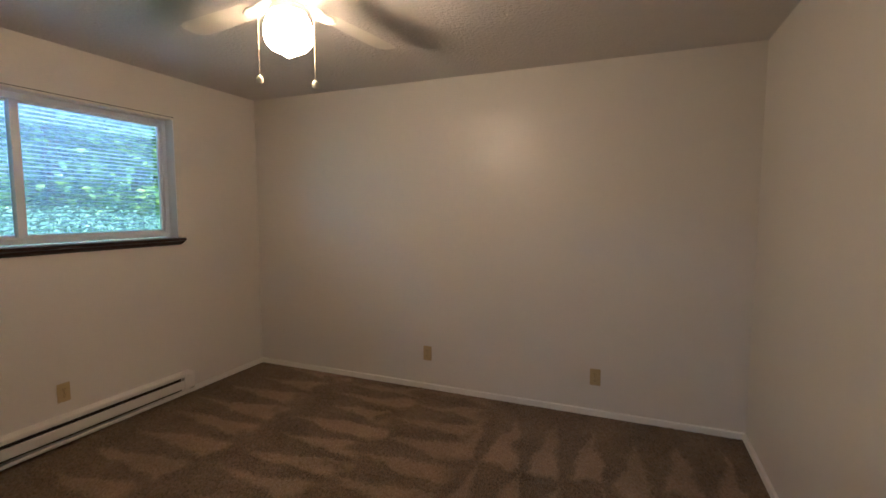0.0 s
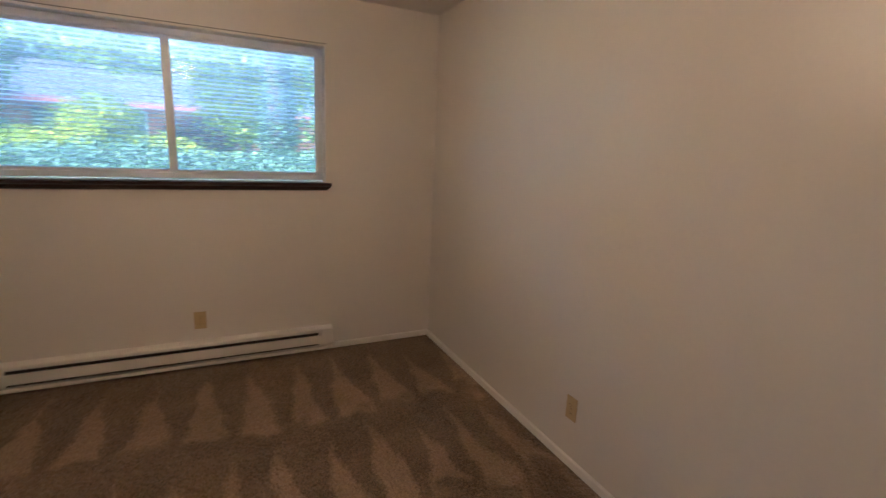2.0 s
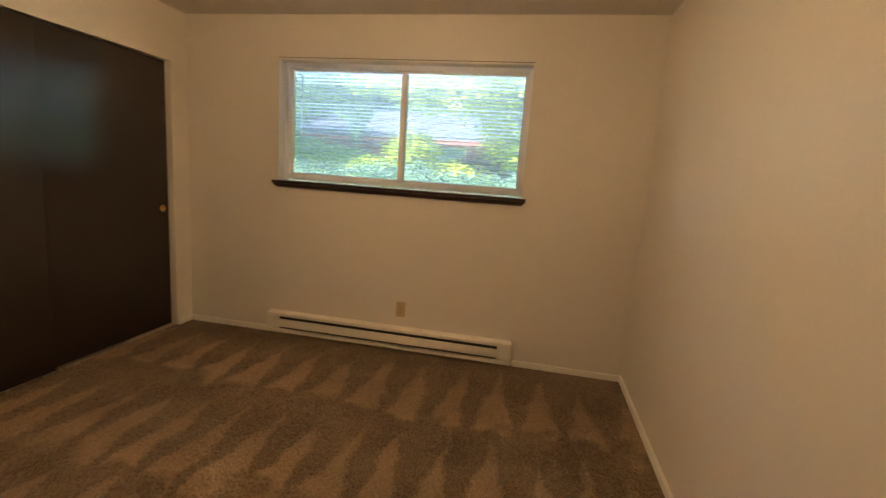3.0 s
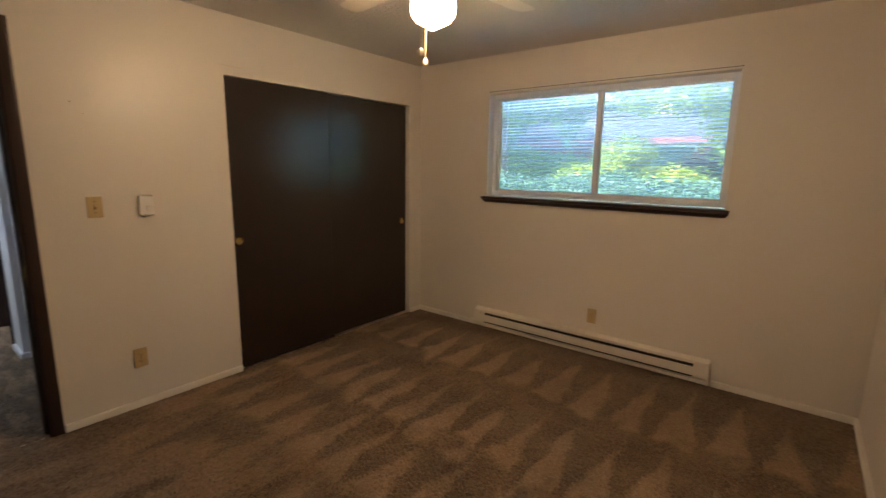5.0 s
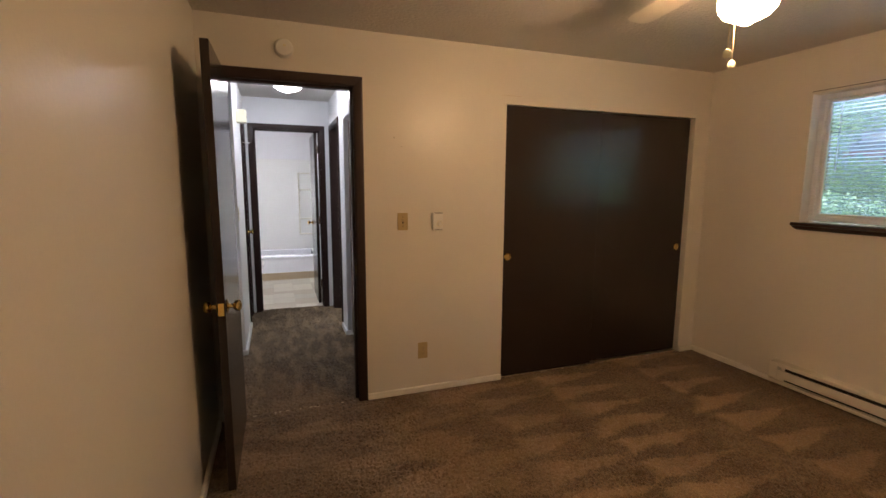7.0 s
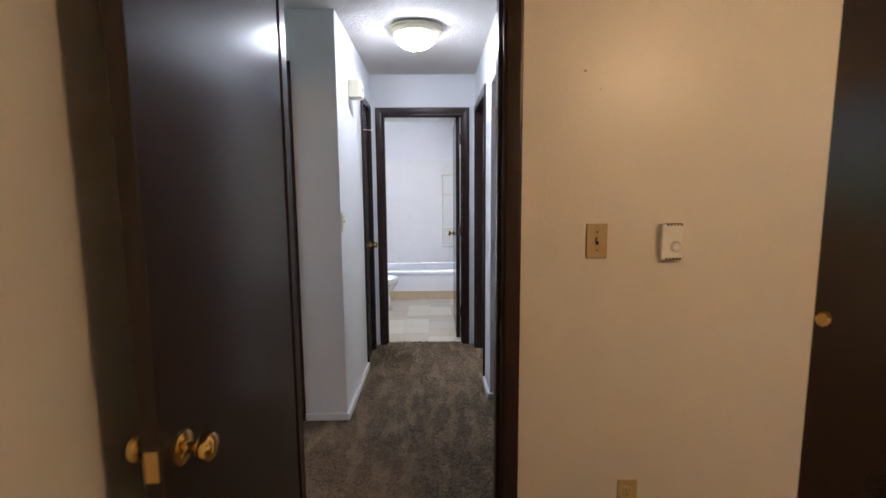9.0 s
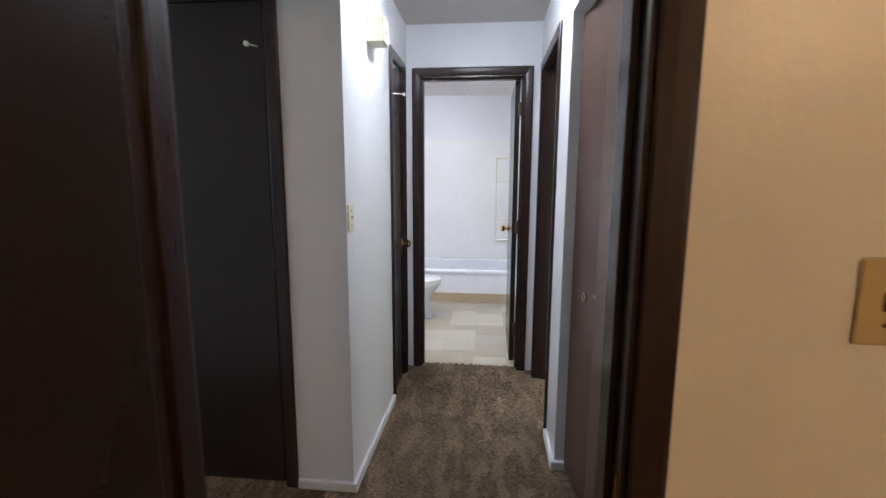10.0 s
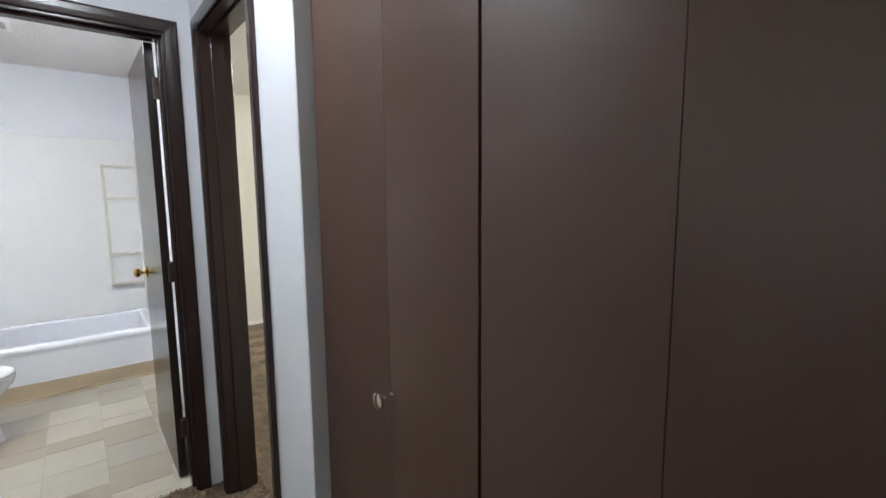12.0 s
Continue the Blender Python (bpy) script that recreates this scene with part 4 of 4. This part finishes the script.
part("bowl", loft([(0.002, 0.07, 0.60, 0.115), (0.03, 0.08, 0.60, 0.11), (0.15, 0.10, 0.58, 0.10), (0.22, 0.10, 0.56, 0.115), (0.29, 0.06, 0.54, 0.155), (0.35, 0.015, 0.53, 0.178), (0.385, 0.0, 0.52, 0.185), (0.392, 0.004, 0.52, 0.183)]), CHINA, toilet, "", True)
part("seat", loft([(0.394, -0.002, 0.51, 0.187), (0.402, -0.004, 0.51, 0.189), (0.412, -0.002, 0.51, 0.187)]), CHINA, toilet, "", True)
part("lid", loft([(0.414, 0.0, 0.51, 0.185), (0.424, -0.003, 0.51, 0.188), (0.434, 0.004, 0.51, 0.180), (0.437, 0.03, 0.44, 0.16)]), CHINA, toilet, "", True)
part("tank", boxes((0.52, 0.79, -0.24, 0.24, 0.38, 0.74), bevel=0.02), CHINA, toilet)
part("tank_lid", boxes((0.51, 0.797, -0.25, 0.25, 0.742, 0.78), bevel=0.01), CHINA, toilet)

# unseen ceiling light, added because the second bedroom looks warmly lit
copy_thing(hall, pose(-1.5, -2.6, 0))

# ---- second bedroom window: unseen, added to let light in ----
win2 = thing("window_2", "unseen white vinyl window added to light the second bedroom", "window", kind="structure")
part("window_frame", boxes((FX0, FX1, -3.6, -3.55, 1.0, 2.08), (FX0, FX1, -1.95, -1.9, 1.0, 2.08), (FX0, FX1, -3.55, -1.95, 1.0, 1.05), (FX0, FX1, -3.55, -1.95, 2.03, 2.08), (FX0, FX1, -2.775, -2.725, 1.05, 2.03)), VINYL, win2)

# ---- outdoors ----

def leaf_material(name, light, dark, through_light=0.35):
    m = bpy.data.materials.new(name)
    m.use_nodes = True
    t = m.node_tree
    t.nodes.remove(t.nodes["Principled BSDF"])
    geo = t.nodes.new("ShaderNodeNewGeometry")
    ramp = t.nodes.new("ShaderNodeValToRGB")
    ramp.color_ramp.elements[0].color, ramp.color_ramp.elements[1].color = (*dark, 1), (*light, 1)
    t.links.new(geo.outputs["Random Per Island"], ramp.inputs[0])
    dif, tra, mix = t.nodes.new("ShaderNodeBsdfPrincipled"), t.nodes.new("ShaderNodeBsdfTranslucent"), t.nodes.new("ShaderNodeMixShader")
    dif.inputs["Roughness"].default_value = 0.65
    t.links.new(ramp.outputs[0], dif.inputs["Base Color"])
    t.links.new(ramp.outputs[0], tra.inputs[0])
    mix.inputs[0].default_value = through_light
    t.links.new(dif.outputs[0], mix.inputs[1])
    t.links.new(tra.outputs[0], mix.inputs[2])
    t.links.new(mix.outputs[0], t.nodes["Material Output"].inputs[0])
    return m


def leaves(name, blobs, count, size, mat, seed, parent=None):
    """Many small folded leaves scattered in clumps inside ellipsoids (centre, radii)."""
    rng = np.random.default_rng(seed)
    vols = np.array([r[0] * r[1] * r[2] for _, r in blobs]) ** 0.8
    pick = rng.choice(len(blobs), count, p=vols / vols.sum())
    cen = np.array([c for c, _ in blobs])[pick]
    rad = np.array([r for _, r in blobs])[pick]
    clumps = rng.normal(size=(max(count // 40, 1), 3))
    clumps /= np.linalg.norm(clumps, axis=1)[:, None]
    clumps *= rng.uniform(0.55, 1.0, (len(clumps), 1))
    v = clumps[rng.integers(len(clumps), size=count)] + rng.normal(scale=0.13, size=(count, 3))
    p = cen + v * rad
    n = rng.normal(size=(count, 3)) + (0.2, 0, 0.9)
    n /= np.linalg.norm(n, axis=1)[:, None]
    u = np.cross(n, rng.normal(size=(count, 3)))
    u /= np.linalg.norm(u, axis=1)[:, None]
    w = np.cross(n, u)
    ln = size * rng.uniform(0.6, 1.3, (count, 1))
    tip, side = u * ln, w * ln * 0.42
    fold = n * ln * 0.12
    co = np.stack([p - tip * 0.5, p + side + fold, p + tip * 0.5, p - side + fold], 1).reshape(-1, 3)
    i = np.arange(count)[:, None] * 4
    tri = np.concatenate([i + (0, 1, 2), i + (0, 2, 3)], 0)
    me = bpy.data.meshes.new(name)
    me.vertices.add(len(co))
    me.vertices.foreach_set("co", co.ravel())
    me.loops.add(tri.size)
    me.loops.foreach_set("vertex_index", tri.ravel())
    me.polygons.add(len(tri))
    me.polygons.foreach_set("loop_start", np.arange(len(tri)) * 3)
    me.update(calc_edges=True)
    me.materials.append(mat)
    ob = new(name, me)
    ob.parent = parent
    return ob


def ground_z(x):
    k = min(max((-3.2 - x) / 3.0, 0.0), 1.0)
    far = min(max((-6.0 - x) / 9.0, 0.0), 1.0)
    return -0.15 + 0.95 * k * k * (3 - 2 * k) + 0.45 * far


def tree(name, label, base, height, lean, blobs, count, size, mat, seed, thick=0.16, limbs=6, category="tree"):
    t = thing(name, label, category, pose(base[0], base[1], ground_z(base[0]) - 0.02))
    rng = random.Random(seed)
    bm = bmesh.new()
    rows = []
    steps = 9
    for k in range(9):
        f = k / 8
        c = Vector((lean[0] * f * f + 0.05 * math.sin(3 * f), lean[1] * f * f + 0.05 * math.cos(4 * f) - 0.05, height * f))
        rows.append([bm.verts.new(c + Vector((math.cos(2 * math.pi * j / steps), math.sin(2 * math.pi * j / steps), 0)) * thick * (1 - 0.75 * f) * rng.uniform(0.88, 1.12)) for j in range(steps)])
    for a, c in zip(rows, rows[1:]):
        for j in range(steps):
            bm.faces.new((a[j], a[(j + 1) % steps], c[(j + 1) % steps], c[j]))
    part("trunk", bm, BARK, t, "", True)
    for k in range(limbs):
        f = rng.uniform(0.4, 0.95)
        az = rng.uniform(0, 6.28)
        s = Vector((lean[0] * f * f, lean[1] * f * f, height * f))
        ln = rng.uniform(0.5, 1.2) * height * 0.28
        part("limb", sweep([s, s + Vector((math.cos(az) * ln * 0.5, math.sin(az) * ln * 0.5, ln * 0.35)), s + Vector((math.cos(az) * ln, math.sin(az) * ln, ln * 0.5))], thick * 0.22, 6), BARK, t, "", True)
    leaves("crown", blobs, count, size, mat, seed, t)
    return t


BARK = material("bark", (0.12, 0.085, 0.06), 0.9, spread=0.4, scale=9, bump=0.8, bump_scale=30, stretch=(1, 1, 0.3))
LAWN = material("lawn", (0.20, 0.30, 0.08), 0.9, spread=0.3, scale=1.5, fine=0.25, fine_scale=40, bump=0.6, bump_scale=60)
MAPLE = leaf_material("maple_leaf", (0.36, 0.50, 0.11), (0.06, 0.15, 0.05), 0.45)
BRIGHT = leaf_material("yellow_green_leaf", (0.60, 0.60, 0.06), (0.26, 0.36, 0.05), 0.45)
IVY = leaf_material("ivy_leaf", (0.13, 0.22, 0.13), (0.045, 0.11, 0.06), 0.2)
WILLOW = leaf_material("willow_leaf", (0.24, 0.37, 0.16), (0.05, 0.12, 0.07), 0.4)
DEEP = leaf_material("deep_green_leaf", (0.12, 0.22, 0.13), (0.03, 0.08, 0.055), 0.25)

gxs = [-600, -120, -50, -30, -22, -18, -15, -12, -10, -8, -7, -6.2, -5.7, -5.2, -4.7, -4.2, -3.7, -3.2, 3.5, 20, 300]
bm = bmesh.new()
rows = [[bm.verts.new((x, y, ground_z(x))) for y in (-600, -60, -20, -8, 0, 8, 20, 60, 600)] for x in gxs]
for a, c in zip(rows, rows[1:]):
    for j in range(8):
        bm.faces.new((a[j], c[j], c[j + 1], a[j + 1]))
bmesh.ops.recalc_face_normals(bm, faces=bm.faces)
structure("ground", bm, LAWN, "green lawn rising away from the house", "lawn")

bed = leaves("ivy_bed", [((-5.0 - 0.6 * (k % 2), -4 + 0.75 * k, 1.03 + 0.05 * (k % 3)), (0.95, 0.7, 0.30)) for k in range(16)], 90000, 0.042, IVY, 11)
tagged(bed, "dense low dark green ivy bank outside the window", "ivy", kind="stuff")
tree("maple_tree", "leafy green maple growing close outside the window", (-7.6, 6.4), 4.2, (0.3, -0.4),
     [((0.3, -0.6, 1.0), (1.0, 1.9, 0.7)), ((0.5, -0.4, 2.2), (1.1, 2.2, 1.0)), ((0.2, 0.2, 3.6), (1.3, 2.2, 1.1)), ((0.0, 1.9, 1.6), (1.1, 1.6, 1.6))], 34000, 0.115, MAPLE, 21)
tree("ivy_covered_tree", "ivy covered tree trunk with dark leaves", (-6.3, 3.5), 4.6, (0.1, 0.1),
     [((0, 0, 0.8), (0.27, 0.25, 0.9)), ((0.05, 0, 2.0), (0.24, 0.22, 0.9)), ((0.1, 0.05, 3.4), (0.5, 0.6, 0.8))], 22000, 0.045, IVY, 22, 0.15)
tree("ivy_covered_tree", "ivy covered tree trunk with dark leaves", (-6.9, 4.75), 4.6, (0.1, 0.1),
     [((0, 0, 0.8), (0.25, 0.25, 0.9)), ((0.05, 0, 2.0), (0.24, 0.22, 0.9)), ((0.1, 0.05, 3.4), (0.5, 0.6, 0.8))], 20000, 0.045, IVY, 23, 0.13)
tree("young_tree", "bright yellow-green tree with overhanging branches", (-8.4, 3.2), 4.0, (0.4, -0.5),
     [((0.6, -0.6, 2.0), (0.8, 1.3, 0.55)), ((0.3, -0.1, 1.3), (0.7, 0.7, 0.7)), ((0.4, -1.3, 2.05), (0.9, 2.1, 0.45)), ((0.0, 0.4, 2.0), (0.8, 0.9, 1.0)), ((0.5, -1.6, 1.75), (0.5, 0.5, 0.3))], 30000, 0.085, BRIGHT, 24, 0.09)
tree("garden_shrub", "round yellow-green shrub catching the sun", (-8.2, 0.95), 0.8, (0, 0),
     [((0, 0, 0.30), (0.8, 0.8, 0.42)), ((0.1, 0.25, 0.80), (0.5, 0.5, 0.40)), ((0, -0.6, 0.35), (0.5, 0.5, 0.3)), ((0.3, 1.1, 0.25), (0.6, 0.7, 0.4))], 18000, 0.06, BRIGHT, 25, 0.05, 5, "shrub")
tree("garden_shrub", "low dark red-leaved shrub beside the lawn", (-9.6, 2.4), 0.8, (0, 0),
     [((0, 0, 0.4), (0.7, 0.7, 0.5)), ((0.1, 0.4, 0.7), (0.5, 0.5, 0.3))], 18000, 0.04, leaf_material("red_leaf", (0.26, 0.10, 0.08), (0.09, 0.04, 0.035)), 26, 0.05, 5, "shrub")
tree("weeping_tree", "dark green tree with drooping fine branches", (-8.6, -1.7), 5.0, (0.2, 0.6),
     [((0.3, 0.9, 2.35), (1.0, 1.5, 0.75)), ((0.3, 1.7, 1.75), (0.4, 0.35, 0.75)), ((0.2, -0.9, 2.0), (0.8, 0.9, 0.9)), ((0.2, 0.5, 3.6), (1.5, 2.3, 0.9)), ((0.2, 2.6, 2.6), (0.6, 0.6, 0.5))], 44000, 0.07, WILLOW, 27, 0.17)
tree("weeping_tree", "dark green tree with drooping fine branches", (-11.5, -5.5), 6.0, (0.2, 0.6),
     [((0.3, 0.9, 2.8), (1.4, 2.4, 1.2)), ((0.3, 1.9, 1.8), (0.8, 0.9, 0.9)), ((0.2, -1.4, 2.0), (1.2, 1.9, 1.3)), ((0.2, 0.5, 4.3), (2.0, 3.0, 1.2))], 60000, 0.065, MAPLE, 28, 0.2)
tree("garden_shrub", "spreading pale green shrub on the lawn", (-12.5, -3.4), 0.9, (0, 0),
     [((0, 0, 0.5), (1.0, 1.3, 0.5)), ((0, 1.4, 0.4), (0.8, 0.9, 0.4)), ((0, -1.6, 0.6), (1.0, 1.2, 0.6))], 30000, 0.055, MAPLE, 29, 0.06, 5, "shrub")
for n, (x, y, h, r, mat) in enumerate(((-15, -9, 7, 3.2, DEEP), (-21, -13, 9, 4, MAPLE), (-27, -6, 10, 4.5, DEEP), (-28, 2, 11, 4.5, MAPLE), (-27, 10, 10, 4.5, DEEP), (-20, 13, 8, 3.6, MAPLE), (-14, 12, 6, 3.0, DEEP), (-30, -20, 12, 6, DEEP), (-30, 22, 12, 6, DEEP), (-23.5, -9.0, 9, 3.6, MAPLE), (-26, -2, 10, 4, MAPLE), (-25.5, 6, 10, 4, DEEP), (-26, -14, 11, 4.5, DEEP))):
    tree("garden_tree", "tall broad green tree behind the lawn", (x, y), h * 0.8, (0.2, 0.1),
         [((0, 0, h * 0.42), (r, r, h * 0.28)), ((0.3, r * 0.4, h * 0.68), (r * 0.8, r * 0.7, h * 0.26)), ((0, -r * 0.5, h * 0.6), (r * 0.7, r * 0.7, h * 0.22)), ((r * 0.2, 0.2 * r, h * 0.2), (r * 0.9, r * 0.9, h * 0.18))], 38000, 0.40, mat, 40 + n, 0.25)

# neighbouring house
ROOFING = material("grey_shingle_roof", (0.115, 0.112, 0.135), 0.8, spread=0.12, scale=3, fine=0.15, fine_scale=30)
BRICKWORK = material("red_brick", (0.30, 0.10, 0.075), 0.85, spread=0.3, scale=6, fine=0.2, fine_scale=30)
house = thing("neighbour_house", "low red brick house with a grey shingle roof", "house", pose(-18.5, 0, ground_z(-18.5)))
part("wall", boxes((-6, 0, -6.5, 9, -0.3, 1.45)), BRICKWORK, house, "red brick wall")
bm = bmesh.new()
q = [bm.verts.new(p) for p in ((0.6, -7.1, 1.38), (0.6, 9.6, 1.38), (-3, 9.6, 2.9), (-3, -7.1, 2.9), (-6.6, -7.1, 1.38), (-6.6, 9.6, 1.38))]
bm.faces.new((q[0], q[1], q[2], q[3])), bm.faces.new((q[3], q[2], q[5], q[4]))
bmesh.ops.solidify(bm, geom=bm.faces[:], thickness=0.12)
part("roof", bm, ROOFING, house, "grey shingle roof")
part("fascia", boxes((0.58, 0.64, -7.1, 9.6, 1.22, 1.40)), material("red_fascia_paint", (0.34, 0.10, 0.09), 0.6), house, "dark red painted fascia")
for y0, y1, z0, z1 in ((-0.9, 0.5, 0.35, 1.1), (3.5, 5.0, 0.35, 1.1)):
    w = part("window", boxes((0.0, 0.05, y0 - 0.06, y0, z0, z1), (0.0, 0.05, y1, y1 + 0.06, z0, z1), (0.0, 0.05, y0 - 0.06, y1 + 0.06, z1, z1 + 0.06), (0.0, 0.05, y0 - 0.06, y1 + 0.06, z0 - 0.06, z0)), VINYL, house)
    part("pane", boxes((0.002, 0.02, y0, y1, z0, z1)), material("dusky_pane", (0.10, 0.13, 0.16), 0.08), w)
v = part("vent", boxes((0.0, 0.05, -2.5, -1.9, 0.3, 1.05)), SCREW, house, "dark louvred vent")
for k in range(6):
    part("slat", boxes((0.05, 0.08, -2.48, -1.92, 0.34 + 0.115 * k, 0.39 + 0.115 * k)), WHITE_PLASTIC, v)


# ---- vinyl floor pieces ----
VINYLS = [material("vinyl_tile_" + n, c, 0.35, spread=0.1, scale=9, fine=0.05, piece=0.12) for n, c in (("cream", (0.44, 0.41, 0.335)), ("sand", (0.355, 0.305, 0.23)), ("grey", (0.375, 0.35, 0.295)))]
GROUT = material("pale_grout", (0.40, 0.37, 0.30), 0.5, spread=0.06)
bath_floor = structure("bath_floor", boxes((HW, 1.6, -4.27, BATH_Y - 0.06, -0.0135, -0.002)), GROUT, "pale vinyl bathroom floor of mixed beige tiles", "floor")
rng = random.Random(4)
tile_meshes = {}
for col in range(7):
    x0, x1 = max(HW + 0.003, -0.09 + 0.255 * col), min(-0.09 + 0.255 * (col + 1) - 0.003, 1.597)
    gy, k = BATH_Y - 0.065 + 0.11 * ((col * 2) % 3), 0
    while gy > -3.50:
        d = (0.255, 0.255, 0.13, 0.255)[(k + col) % 4]
        top, low = min(gy, BATH_Y - 0.063), max(gy - d + 0.003, -3.50)
        mat = rng.randrange(3)
        if top - low > 0.02:
            key = (round(x1 - x0, 3), round(top - low, 3), mat)
            if key not in tile_meshes:
                tile_meshes[key] = mesh_of("tile", boxes((0, key[0], -key[1], 0, -0.002, 0.0004), bevel=0.0008), VINYLS[mat])
            o = new("tile", tile_meshes[key])
            o.parent, o.location = bath_floor, (x0, top, 0)
        gy -= d
        k += 1
